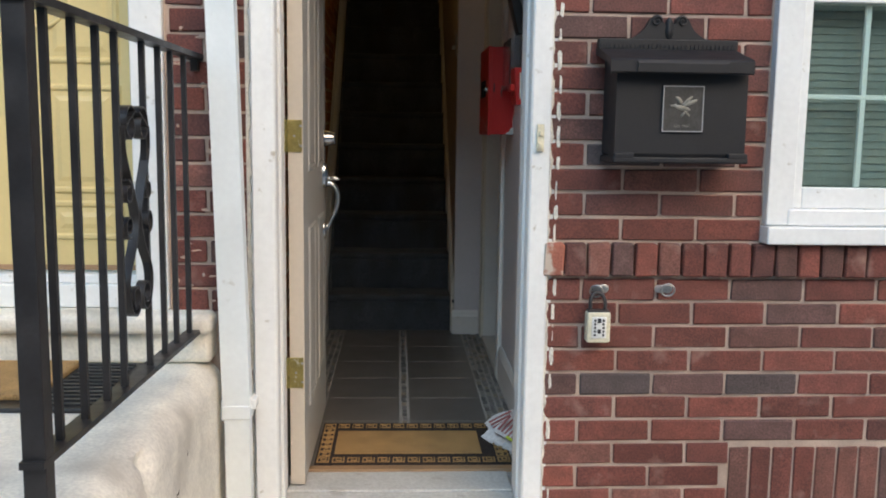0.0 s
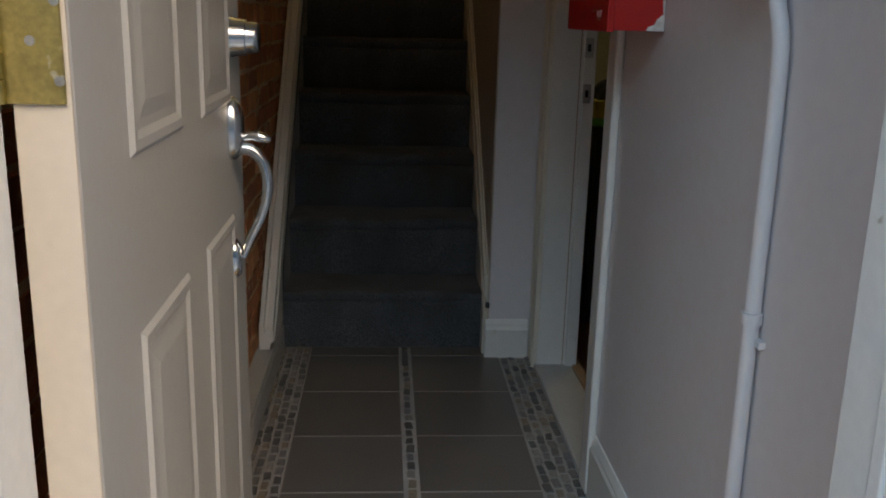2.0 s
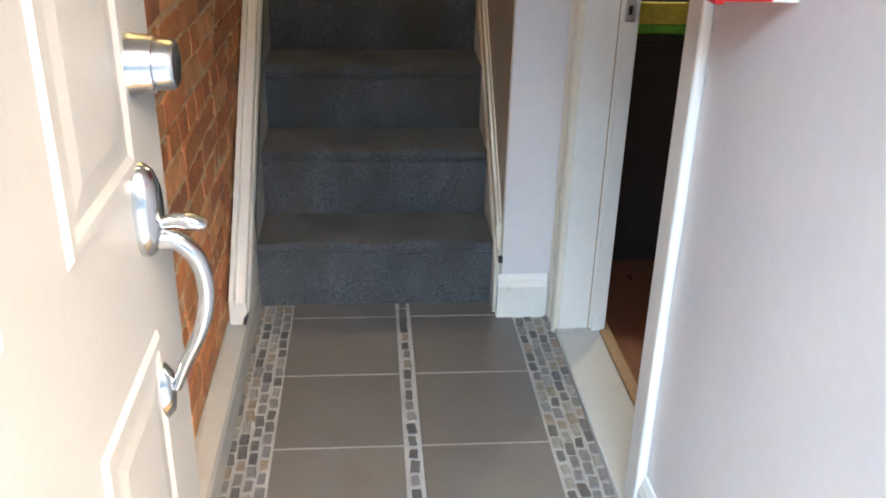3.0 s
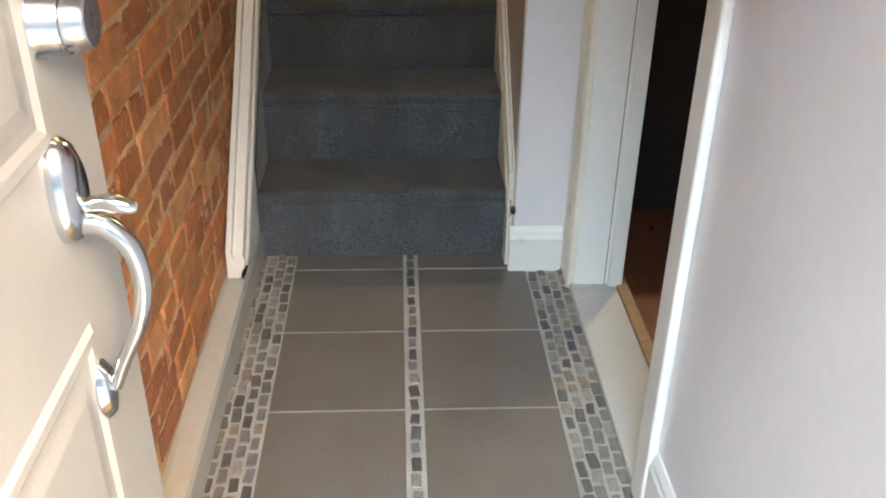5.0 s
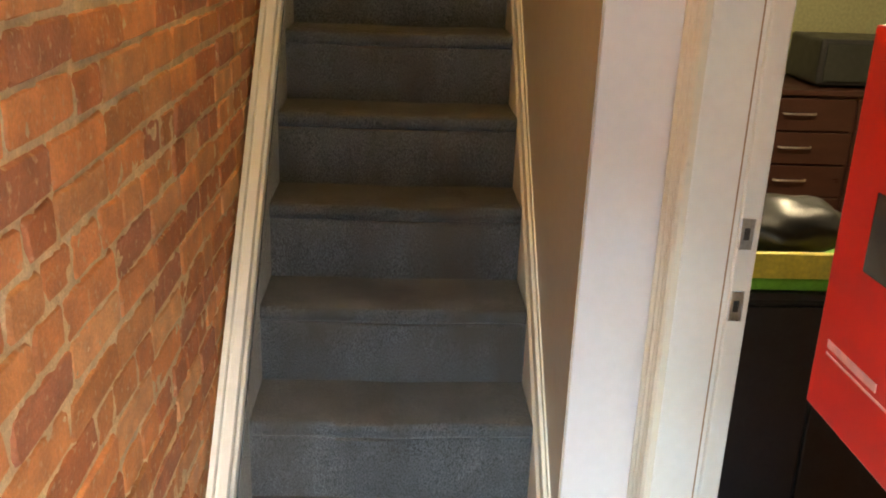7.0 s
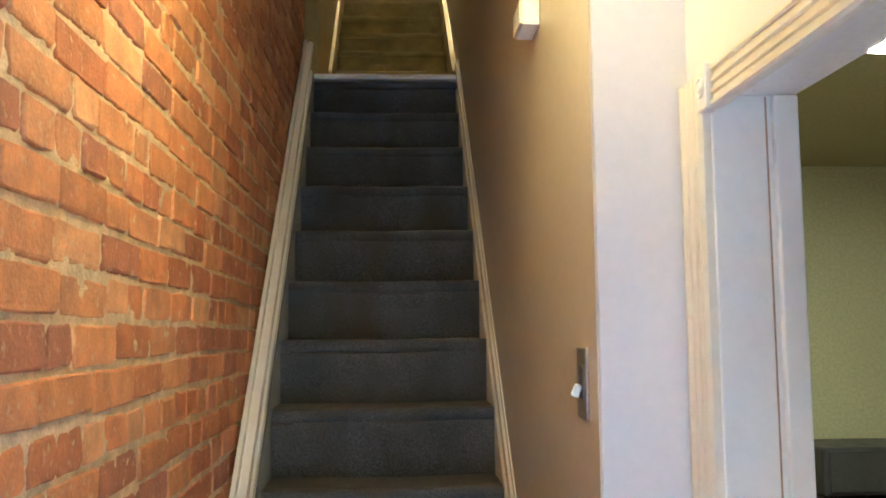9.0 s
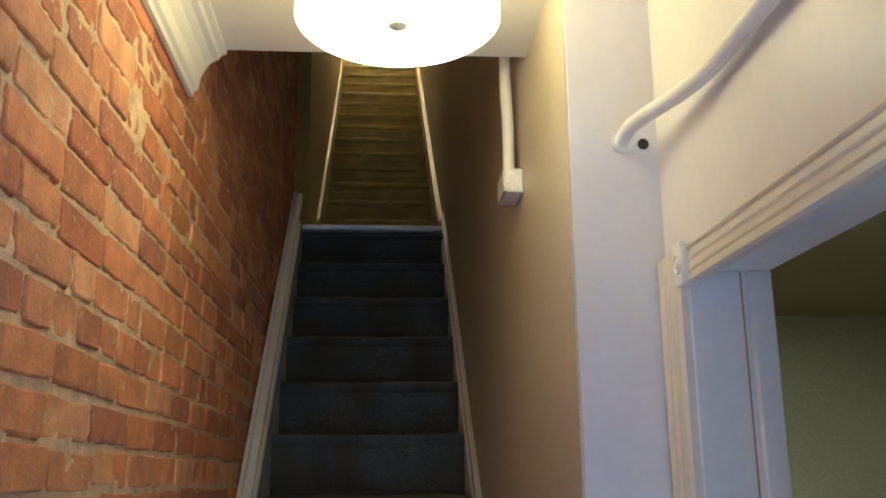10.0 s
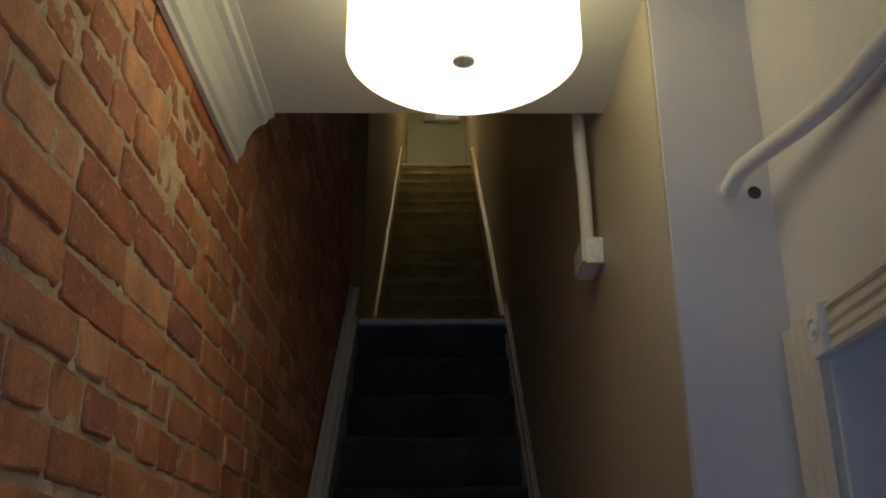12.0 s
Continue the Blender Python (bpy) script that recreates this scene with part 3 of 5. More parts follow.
down_light = thing("down_light", (1.60, 3.73, 2.6), "round recessed ceiling downlight, lit", "ceiling light")
part("rim", lathe([(0.085, 0), (0.085, 0.004), (0.078, 0.006), (0.066, 0.002)], (1.60, 3.73, 2.599), (0, 0, -1)), "white_plastic", down_light, round_off=40)
part("lens", lathe([(0.064, 0), (0.060, 0.006), (0.004, 0.010)], (1.60, 3.73, 2.597), (0, 0, -1)), "down_light", down_light)

dresser = thing("dresser", (2.2, 5.55, 0), "dark brown wooden dresser with metal pulls", "dresser")
part("body", box(1.70, 2.90, 5.32, 5.85, 0.08, 0.81, 0.006), "dark_wood", dresser)
part("top", box(1.68, 2.92, 5.29, 5.86, 0.81, 0.84, 0.006), "dark_wood", dresser)
for i in range(4):
    for j in range(2):
        x0, z0 = 1.72 + 0.59 * j, 0.10 + 0.176 * i
        dr = part("drawer", box(x0, x0 + 0.57, 5.298, 5.32, z0, z0 + 0.166, 0.004), "dark_wood", dresser)
        part("pull", tube(curve([(x0 + 0.20, 5.297, z0 + 0.09), (x0 + 0.22, 5.278, z0 + 0.09), (x0 + 0.35, 5.278, z0 + 0.09), (x0 + 0.37, 5.297, z0 + 0.09)], 4), 0.006, 8), "zinc", dr)
for x in (1.74, 2.86):
    for y in (5.36, 5.81):
        part("foot", rod((x, y, 0.0), (x, y, 0.08), 0.02, 0.028), "dark_wood", dresser)
television = thing("black_box", (2.4, 5.55, 0.84), "low black electronic set on a dark dresser", "television")
part("case", box(2.09, 2.74, 5.36, 5.75, 0.855, 1.09, 0.015), "black_plastic", television)
part("front_panel", box(2.12, 2.71, 5.352, 5.362, 0.875, 1.07, 0.004), "dark_glass", television)
for x in (2.14, 2.66):
    part("foot", box(x, x + 0.03, 5.40, 5.70, 0.84, 0.856, 0.003), "black_plastic", television)

cabinet = thing("black_cabinet", (0.92, 2.95, 0), "tall plain black cabinet by the doorway", "cabinet")
part("body", box(0.70, 1.25, 2.72, 3.20, 0.05, 0.735, 0.008), "black_plastic", cabinet)
part("top", box(0.69, 1.26, 2.71, 3.21, 0.735, 0.755, 0.004), "black_plastic", cabinet)
part("door", box(0.71, 0.97, 2.708, 2.722, 0.07, 0.72, 0.004), "black_plastic", cabinet)
part("door", box(0.98, 1.24, 2.708, 2.722, 0.07, 0.72, 0.004), "black_plastic", cabinet)
part("plinth", box(0.72, 1.23, 2.74, 3.18, 0.0, 0.05), "black_plastic", cabinet)
toy = thing("storage_tray", (0.92, 2.9, 0.755), "yellow and green plastic tray on the black cabinet", "tray")
part("base", box(0.70, 1.12, 2.72, 3.05, 0.756, 0.786, 0.006), "green_card", toy)
bm = box(0.70, 1.12, 2.72, 2.74, 0.786, 0.85, 0.004)
box(0.70, 1.12, 3.03, 3.05, 0.786, 0.85, 0.004, bm)
box(0.70, 0.72, 2.74, 3.03, 0.786, 0.85, 0.004, bm)
box(1.10, 1.12, 2.74, 3.03, 0.786, 0.85, 0.004, bm)
part("rim", bm, "yellow_card", toy)
bag = thing("black_bag", (1.0, 2.92, 0.786), "dark bag lying in the tray", "bag")
own = bmesh.new()
bmesh.ops.create_icosphere(own, subdivisions=4, radius=1)
for v in own.verts:
    v.co += v.co * 0.12 * noise.noise(v.co * 2.2)
own.transform(Matrix.Translation((0.91, 2.89, 0.865)) @ Matrix.Diagonal((0.175, 0.125, 0.078, 1)))
part("body", own, "black_plastic", bag, round_off=70)

# ---------------------------------------------------------------- stairs
staircase = thing("staircase", (-0.05, 3.7, 0.0), "steep stairs covered in worn dark blue-grey carpet", "stairs", kind="structure")


def carpet_step(y, z0, z1, deep, x0, x1):
    """Riser, rounded nosing and tread of one carpeted step."""
    prof = [(0.004, 0.0), (0.003, (z1 - z0) * 0.45), (0.001, z1 - z0 - 0.050)]
    for k in range(7):
        a = -math.pi / 2 + math.pi * (k + 1) / 8
        prof.append((0.014 - 0.016 * math.cos(a), z1 - z0 - 0.022 + 0.022 * math.sin(a)))
    prof += [(deep * 0.5, z1 - z0 - 0.003), (deep + 0.03, z1 - z0), (deep + 0.03, -0.10), (0.018, -0.10)]
    own = bmesh.new()
    rings, n = [], 10
    rng = random.Random(int(y * 1000))
    for i in range(n + 1):
        x = x0 + (x1 - x0) * i / n
        ring = []
        for a, b in prof:
            s = 0.0022 if 0.02 < b else 0.0
            ring.append(own.verts.new((x, y + a + rng.uniform(-s, s), z0 + b + rng.uniform(-s, s) * 0.7 - (0.004 * max(0.0, 1 - abs(i - n / 2) / (n * 0.28)) if b > 0.16 else 0.0))))
        rings.append(ring)
    for r0, r1 in zip(rings, rings[1:]):
        k = len(r0)
        for j in range(k):
            own.faces.new((r0[j], r0[(j + 1) % k], r1[(j + 1) % k], r1[j]))
    own.faces.new(rings[0])
    own.faces.new(rings[-1][::-1])
    bmesh.ops.recalc_face_normals(own, faces=own.faces[:])
    return own


for i in range(14):
    z1 = RISE * (i + 1) if i < 13 else TOP_Z
    part("step", carpet_step(STEP_Y + RUN * i, RISE * i - (0.002 if i else 0.005), z1, RUN, -0.402, STAIR_X - 0.006), "carpet", staircase, round_off=60)
    # upward faces get the browner tone that holds wear and painted-in dimness
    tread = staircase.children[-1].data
    tread.materials.append(M["carpet_tread_dim"])
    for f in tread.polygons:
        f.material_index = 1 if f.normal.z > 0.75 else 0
part("top_nosing", box(-0.405, STAIR_X - 0.008, LAND_Y - 0.022, LAND_Y + 0.05, TOP_Z + 0.002, TOP_Z + 0.030, 0.010, segments=3), "white_gloss", staircase, "worn white painted landing edge")
SLOPE = RISE / RUN


def skirt(x0, sign, low, high, y0, y1, foot, cap):
    """A stair skirting board between two lines parallel to the nosings, with a moulded top."""
    own = bmesh.new()
    prof = [(0, low), (cap * 0.92, low), (cap * 0.92, high - 0.150), (cap * 0.86, high - 0.142), (cap * 0.36, high - 0.136), (cap * 0.32, high - 0.084), (cap * 0.74, high - 0.076), (cap * 0.80, high - 0.046), (cap, high - 0.032), (cap, high - 0.008), (cap * 0.93, high), (cap * 0.50, high + 0.002), (cap * 0.46, high - 0.008), (cap * 0.36, high - 0.008), (cap * 0.32, high + 0.006), (cap * 0.26, high + 0.010), (0, high + 0.010)]
    rings, k, n = [], len(prof), 48
    for i in range(n + 1):
        y = y0 + (y1 - y0) * i / n
        rings.append([own.verts.new((x0 + sign * a, y, max(RISE + (y - STEP_Y) * SLOPE + b, foot))) for a, b in prof])
    for r0, r1 in zip(rings, rings[1:]):
        for j in range(k):
            own.faces.new((r0[j], r0[(j + 1) % k], r1[(j + 1) % k], r1[j]))
    own.faces.new(rings[0])
    own.faces.new(rings[-1][::-1])
    bmesh.ops.dissolve_degenerate(own, dist=0.0001, edges=own.edges[:])
    bmesh.ops.recalc_face_normals(own, faces=own.faces[:])
    return own


# strip in the carpet's colour, covering the skirting's lower face beside the steps
own = bmesh.new()
rows = []
for i in range(33):
    y = STEP_Y + 0.006 + (LAND_Y - 0.06 - STEP_Y) * i / 32
    z = RISE + (y - STEP_Y) * SLOPE
    rows.append([own.verts.new((x, y, max(z + b, 0.002))) for x, b in ((-0.4015, -0.28), (-0.3975, -0.28), (-0.3975, 0.066), (-0.4015, 0.070))])
for r0, r1 in zip(rows, rows[1:]):
    for j in range(4):
        own.faces.new((r0[j], r0[(j + 1) % 4], r1[(j + 1) % 4], r1[j]))
own.faces.new(rows[0])
own.faces.new(rows[-1][::-1])
bmesh.ops.recalc_face_normals(own, faces=own.faces[:])
part("carpet_edge", own, "carpet", staircase, "carpet-coloured strip along the foot of the skirting")
structure("stair_skirt_left", skirt(BRICK_X + 0.0095, 1, -0.36, 0.225, 2.178, LAND_Y - 0.05, 0.099, 0.0445), "white_trim", "white moulded stair skirting along the brick wall", "skirting")
structure("stair_skirt_right", skirt(STAIR_X - 0.004, -1, -0.30, 0.135, 2.400, LAND_Y - 0.05, 0.001, 0.016), "cream_trim", "thin cream stair skirting along the painted wall", "skirting")

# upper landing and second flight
structure("floor_landing", box(-0.72, 0.58, LAND_Y + 0.02, 6.25, TOP_Z - 0.22, TOP_Z - 0.002), "carpet_up_lit", "carpeted landing at the head of the stairs", "floor")
bm = box(-0.72, -0.390, 5.36, 11.7, 2.6, 8.1)
structure("wall_upper_left", bm, "ochre", "ochre painted wall along the upper stairs", "wall")
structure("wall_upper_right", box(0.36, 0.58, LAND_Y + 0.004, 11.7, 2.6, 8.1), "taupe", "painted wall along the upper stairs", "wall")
structure("wall_upper_end", box(-0.72, 0.58, 11.6, 11.7, 2.6, 8.1), "olive", "olive painted wall at the top of the house", "wall")
upper_stairs = thing("upper_staircase", (0, 7.6, TOP_Z), "second carpeted flight climbing beyond the landing", "stairs", kind="structure")
UY = 6.20
UR, UN = 0.233, 14
for i in range(UN):
    part("step", carpet_step(UY + UR * i, TOP_Z + 0.2 * i - 0.002, TOP_Z + 0.2 * (i + 1), UR, -0.369, 0.329), "carpet_up_lit", upper_stairs, round_off=60)
for x0, x1 in ((-0.390, -0.371), (0.331, 0.36)):
    own = bmesh.new()
    vs = []
    for x in (x0, x1):
        vs.append([own.verts.new(p) for p in ((x, UY - 0.10, TOP_Z), (x, UY - 0.10, TOP_Z + 0.30), (x, UY + UR * UN, TOP_Z + 0.2 * UN + 0.30), (x, UY + UR * UN, TOP_Z))])
    for j in range(4):
        own.faces.new((vs[0][j], vs[0][(j + 1) % 4], vs[1][(j + 1) % 4], vs[1][j]))
    own.faces.new(vs[0])
    own.faces.new(vs[1])
    bmesh.ops.recalc_face_normals(own, faces=own.faces[:])
    part("skirting", own, "ochre", upper_stairs)
structure("floor_upper", box(-0.390, 0.36, UY + UR * UN + 0.005, 11.6, TOP_Z + 0.2 * UN - 0.15, TOP_Z + 0.2 * UN - 0.002), "carpet_up_lit", "top landing", "floor")
# fill lamp added out of view to brighten the upper flight
fill_lamp = thing("stairwell_light", (0.03, 9.2, 8.1), "unseen fill lamp added above the upper stairs", "ceiling light")
part("case", box(-0.14, 0.19, 9.05, 9.35, 7.98, 8.099, 0.008), "white_plastic", fill_lamp)
part("lens", box(-0.10, 0.15, 9.09, 9.31, 7.966, 7.981, 0.004), "stair_fill", fill_lamp)
exit_box = thing("wall_box", (0.05, 11.58, 7.45), "small white box on the top landing wall", "box")
part("case", box(-0.03, 0.28, 11.50, 11.599, 7.45, 7.67, 0.008), "white_plastic", exit_box)
part("side_case", box(-0.17, -0.034, 11.54, 11.599, 7.46, 7.66, 0.008), "grey_box", exit_box, "duller side housing")
part("window", box(0.17, 0.24, 11.496, 11.502, 7.50, 7.58, 0.003), "clear", exit_box)

# ---------------------------------------------------------------- hall fixtures
drum = thing("ceiling_lamp", (-0.004, 2.285, CEIL), "lit drum ceiling lamp with a glowing cream shade", "ceiling lamp")
LX, LY, LR = -0.004, 2.285, 0.172
part("shade", lathe([(LR - 0.004, 0.0), (LR, 0.004), (LR, 0.170), (LR - 0.004, 0.174), (LR - 0.008, 0.172)], (LX, LY, 2.462), (0, 0, 1), 64), "lamp_shade", drum, round_off=30)
part("diffuser", lathe([(LR - 0.010, 0.0), (LR - 0.010, 0.004), (0.015, 0.005)], (LX, LY, 2.4575), (0, 0, 1), 64), "lamp_diffuser", drum)
part("finial", lathe([(0.016, 0), (0.016, 0.003), (0.010, 0.007), (0.003, 0.010)], (LX, LY, 2.4575), (0, 0, -1), 24), "trim_strip", drum, round_off=40)
part("canopy", lathe([(0.13, 0), (0.13, 0.010), (0.12, 0.014)], (LX, LY, CEIL - 0.0005), (0, 0, -1), 40), "white_plastic", drum)
a = radians(244)
part("trim_strip", box(-0.009, 0.009, -0.002, 0.002, -0.051, 0.051, 0.001), "trim_strip", drum, "dull brass strip on the shade")
strip = drum.children[-1]
strip.data.transform(Matrix.Translation((LX + (LR + 0.003) * math.cos(a), LY + (LR + 0.003) * math.sin(a), 2.515)) @ pose(0, 0, 0, 0, 0, 244 + 90))

# fire alarm control box
alarm = thing("alarm_box", (0.405, 1.35, 1.11), "red metal fire alarm box with a dark window, paint chipped", "alarm box")
AX, AY0, AY1, AZ0, AZ1 = 0.350, 1.170, 1.535, 1.114, 1.468
part("body", box(AX + 0.012, WALL_X - 0.001, AY0, AY1, AZ0, AZ1, 0.003), "red_paint", alarm)
face = part("door", box(AX, AX + 0.014, AY0 - 0.003, AY1 + 0.003, AZ0 - 0.003, AZ1 + 0.003, 0.0025), "red_paint", alarm)
part("window", box(AX - 0.0015, AX + 0.001, 1.262, 1.480, 1.268, 1.339, 0.001), "dark_glass", face, "dark smoky window")
part("lock", lathe([(0.010, 0), (0.010, 0.006), (0.007, 0.010), (0.002, 0.012)], (AX, 1.219, 1.298), (-1, 0, 0), 20), "chrome", face, round_off=40)
for y0, y1, z0, z1 in ((1.300, 1.515, 1.172, 1.1745), (1.425, 1.515, 1.179, 1.187), (1.215, 1.300, 1.148, 1.1505), (1.222, 1.255, 1.132, 1.1345), (1.222, 1.226, 1.138, 1.148),
                       (1.236, 1.240, 1.138, 1.148), (1.248, 1.252, 1.138, 1.148)):
    part("printed_bar", box(AX - 0.0008, AX + 0.0005, y0, y1, z0, z1), "faint_print", face, "faint rubbed-off white print")
part("slot", box(0.372, 0.378, AY0 - 0.0008, AY0 + 0.002, 1.285, 1.320), "black_plastic", alarm)
patch = [(0.458, 1.20), (0.452, 1.17), (0.455, 1.145), (0.444, 1.136), (0.440, 1.126), (0.428, 1.122), (0.424, 1.1145), (0.458, 1.1145)]
own = sweep(patch, (0, AY0 - 0.0012, 0), (1, 0, 0), (0, 0, 1), (0, 0.001, 0))
part("bare_patch", own, "bare", alarm, "bare patch where the red paint has flaked")

# document holder on the wall beside it
holder = thing("document_holder", (0.43, 1.02, 1.19), "clear plastic wall pocket with papers and a key ring", "document holder")
part("back", box(0.452, WALL_X - 0.001, 0.93, 1.165, 1.29, 1.62, 0.001), "black_plastic", holder)
part("pocket", box(0.408, 0.411, 0.935, 1.160, 1.29, 1.48, 0.001), "clear", holder)
part("pocket_base", box(0.411, 0.452, 0.935, 1.160, 1.29, 1.294, 0.001), "clear", holder)
part("pocket_end", box(0.411, 0.452, 0.935, 0.938, 1.294, 1.48, 0.001), "clear", holder)
for k, (x, dz) in enumerate(((0.445, 1.60), (0.437, 1.57), (0.428, 1.53))):
    part("paper", box(x, x + 0.003, 0.945 + 0.01 * k, 1.150, 1.296, dz, 0.0006), "paper", holder)
part("key_ring", tube([(0.404, 1.140 + 0.008 * math.cos(a), 1.300 + 0.008 * math.sin(a)) for a in [2 * math.pi * k / 18 for k in range(19)]], 0.0015, 6), "zinc", holder)
for k, t in enumerate((-8, 14)):
    own = box(-0.001, 0.001, -0.006, 0.006, -0.012, 0.0, 0.0006)
    box(-0.001, 0.001, -0.002, 0.002, -0.028, -0.012, 0.0006, own)
    own.transform(Matrix.Translation((0.403 - 0.003 * k, 1.140, 1.293)) @ pose(0, 0, 0, t, 0, 0))
    part("key", own, "plaque", holder)
phone = thing("black_wall_device", (0.43, 0.88, 1.47), "slim dark device on a slanted wall bracket", "device")
own = box(-0.018, 0.018, -0.05, 0.05, -0.13, 0.13, 0.008)
own.transform(Matrix.Translation((0.418, 0.93, 1.62)) @ pose(0, 0, 0, 0, -14, 0))
part("body", own, "black_plastic", phone, round_off=40)
part("bracket", box(0.435, WALL_X - 0.001, 0.90, 0.96, 1.55, 1.62, 0.003), "grey_box", phone)

# pull station with its back box and conduit
pull = thing("pull_station", (0.43, 0.66, 1.24), "small red fire alarm pull station on a grey box", "pull station")
part("back_box", box(0.420, WALL_X - 0.001, 0.605, 0.715, 1.225, 1.345, 0.003), "grey_box", pull)
own = box(-0.0125, 0.0125, -0.056, 0.056, -0.064, 0.064, 0.004)
for v in own.verts:
    if v.co.x < 0 and v.co.z > 0:
        v.co.x -= 0.008
own.transform(Matrix.Translation((0.405, 0.660, 1.284)))
cover = part("cover", own, "red_paint", pull)
part("handle_bar", box(0.376, 0.393, 0.628, 0.692, 1.268, 1.292, 0.003), "red_paint", cover)
part("side_plate", box(0.404, 0.4185, 0.6025, 0.6045, 1.24, 1.33, 0.001), "bare", pull)
for z in (1.255, 1.285, 1.318):
    part("screw", rod((0.438, 0.6055, z), (0.438, 0.6035, z), 0.0028, sides=10), "black_plastic", pull)
conduit = thing("conduit", (0.447, 0.655, 0.0), "painted conduit pipe down the hall wall", "pipe")
part("pipe", tube(curve([(0.444, 0.655, 1.224), (0.444, 0.645, 1.16), (0.446, 0.622, 1.08), (0.446, 0.618, 0.80), (0.446, 0.614, 0.35), (0.444, 0.618, 0.20), (0.434, 0.66, 0.115), (0.428, 0.72, 0.012)], 6), 0.0115, 14), "lilac", conduit, round_off=60)
for z in (0.735, 0.445):
    part("coupling", rod((0.4455, 0.6165, z), (0.4455, 0.6165, z + 0.016), 0.0145, sides=18), "lilac", conduit)
    part("strap", box(0.449, WALL_X - 0.0005, 0.592, 0.640, z - 0.030, z - 0.020, 0.001), "lilac", conduit)

# pipe over the doorway
pipe = thing("water_pipe", (0.42, 1.5, 2.28), "white painted pipe along the wall into the corner", "pipe")
part("pipe", tube(curve([(0.441, 0.22, 2.288), (0.441, 0.9, 2.289), (0.441, 1.5, 2.289), (0.441, 1.92, 2.288), (0.438, 2.07, 2.287), (0.426, 2.17, 2.291), (0.409, 2.27, 2.300), (0.399, 2.33, 2.303), (0.395, 2.362, 2.296), (0.395, 2.381, 2.291)], 6), 0.0135, 16), "white_trim", pipe, round_off=60)
part("collar", lathe([(0.019, 0), (0.019, 0.002), (0.015, 0.004)], (0.395, PIER_Y - 0.0005, 2.291), (0, -1, 0), 20), "white_trim", pipe)
part("old_hole", lathe([(0.0105, 0), (0.0105, 0.001), (0.009, 0.0012), (0.008, 0.0004), (0.002, 0.0004)], (0.434, PIER_Y - 0.0005, 2.290), (0, -1, 0), 9), "black_plastic", pipe, "old pipe hole, broken out and dark")

# junction box and conduit on the stair wall
jbox = thing("junction_box", (0.275, 2.91, 2.35), "white junction box with a conduit to the ceiling", "junction box")
part("case", box(0.258, STAIR_X - 0.0045, 2.857, 2.968, 2.350, 2.408, 0.004), "white_plastic", jbox)
part("cover", box(0.2535, 0.2575, 2.860, 2.965, 2.353, 2.405, 0.003), "white_plastic", jbox)
part("conduit", tube(curve([(0.273, 2.900, 2.406), (0.273, 2.900, 2.54), (0.269, 2.896, 2.64), (0.269, 2.896, 2.95), (0.269, 2.896, 3.4)], 5), 0.0140, 14), "white_trim", jbox, round_off=60)

# light switch
switch = thing("light_switch", (STAIR_X - 0.006, 2.490, 1.59), "brushed steel switch plate with a white toggle", "switch")
part("plate", box(STAIR_X - 0.0095, STAIR_X - 0.004, 2.453, 2.525, 1.529, 1.651, 0.0025), "zinc", switch)
part("slot", box(STAIR_X - 0.0105, STAIR_X - 0.0094, 2.478, 2.500, 1.564, 1.619), "black_plastic", switch)
own = box(-0.010, 0.004, -0.005, 0.005, -0.011, 0.011, 0.003)
own.transform(Matrix.Translation((STAIR_X - 0.016, 2.489, 1.576)) @ pose(0, 0, 0, 0, 25, 0))
part("toggle", own, "white_plastic", switch)

# small dark knob on the baseboard corner of the wall end
stop = thing("cable_clip", (0.288, 2.372, 0.19), "small dark clip at the foot of the wall end", "clip")
part("clip", box(0.289, 0.302, 2.362, 2.381, 0.178, 0.196, 0.003), "black_plastic", stop)

# door mat in the hall
mat_1 = thing("door_mat", (0.035, 0.59, 0.0), "coir door mat with a dark key-pattern border", "door mat")
part("base", box(-0.290, 0.385, 0.378, 0.805, -0.006, 0.010, 0.003), "coir_dark", mat_1)
part("field", box(-0.228, 0.285, 0.468, 0.700, 0.010, 0.0155, 0.002), "coir", mat_1, "plain tan coir field")
own = bmesh.new()


def key_unit(cx, cy, s, turn):
    """One spiral of the key border."""
    for x0, x1, y0, y1 in ((-1, 1, 0.8, 1), (0.8, 1, -1, 0.8), (-0.6, 0.8, -1, -0.8), (-0.6, -0.4, -0.8, 0.3), (-0.4, 0.4, 0.1, 0.3), (0.2, 0.4, -0.4, 0.1), (-1, -0.8, -1, 0.8)):
        q = [Vector((x, y, 0)) * s for x, y in ((x0, y0), (x1, y0), (x1, y1), (x0, y1))]
        m = Matrix.Translation((cx, cy, 0)) @ Matrix.Rotation(radians(turn), 4, "Z")
        q = [m @ v for v in q]
        lo = [own.verts.new((v.x, v.y, 0.0098)) for v in q]
        hi = [own.verts.new((v.x, v.y, 0.0128)) for v in q]
        own.faces.new(hi)
        for j in range(4):
            own.faces.new((lo[j], lo[(j + 1) % 4], hi[(j + 1) % 4], hi[j]))


for k in range(13):
    cx = -0.262 + k * 0.0515
    key_unit(cx, 0.766, 0.021, 0)
    key_unit(cx, 0.412, 0.021, 180)
for k in range(6):
    key_unit(-0.262, 0.466 + 0.0495 * k, 0.021, 90)
    key_unit(0.356, 0.466 + 0.0495 * k, 0.021, -90)
part("border_pattern", own, "coir", mat_1, "tan key pattern on the border")

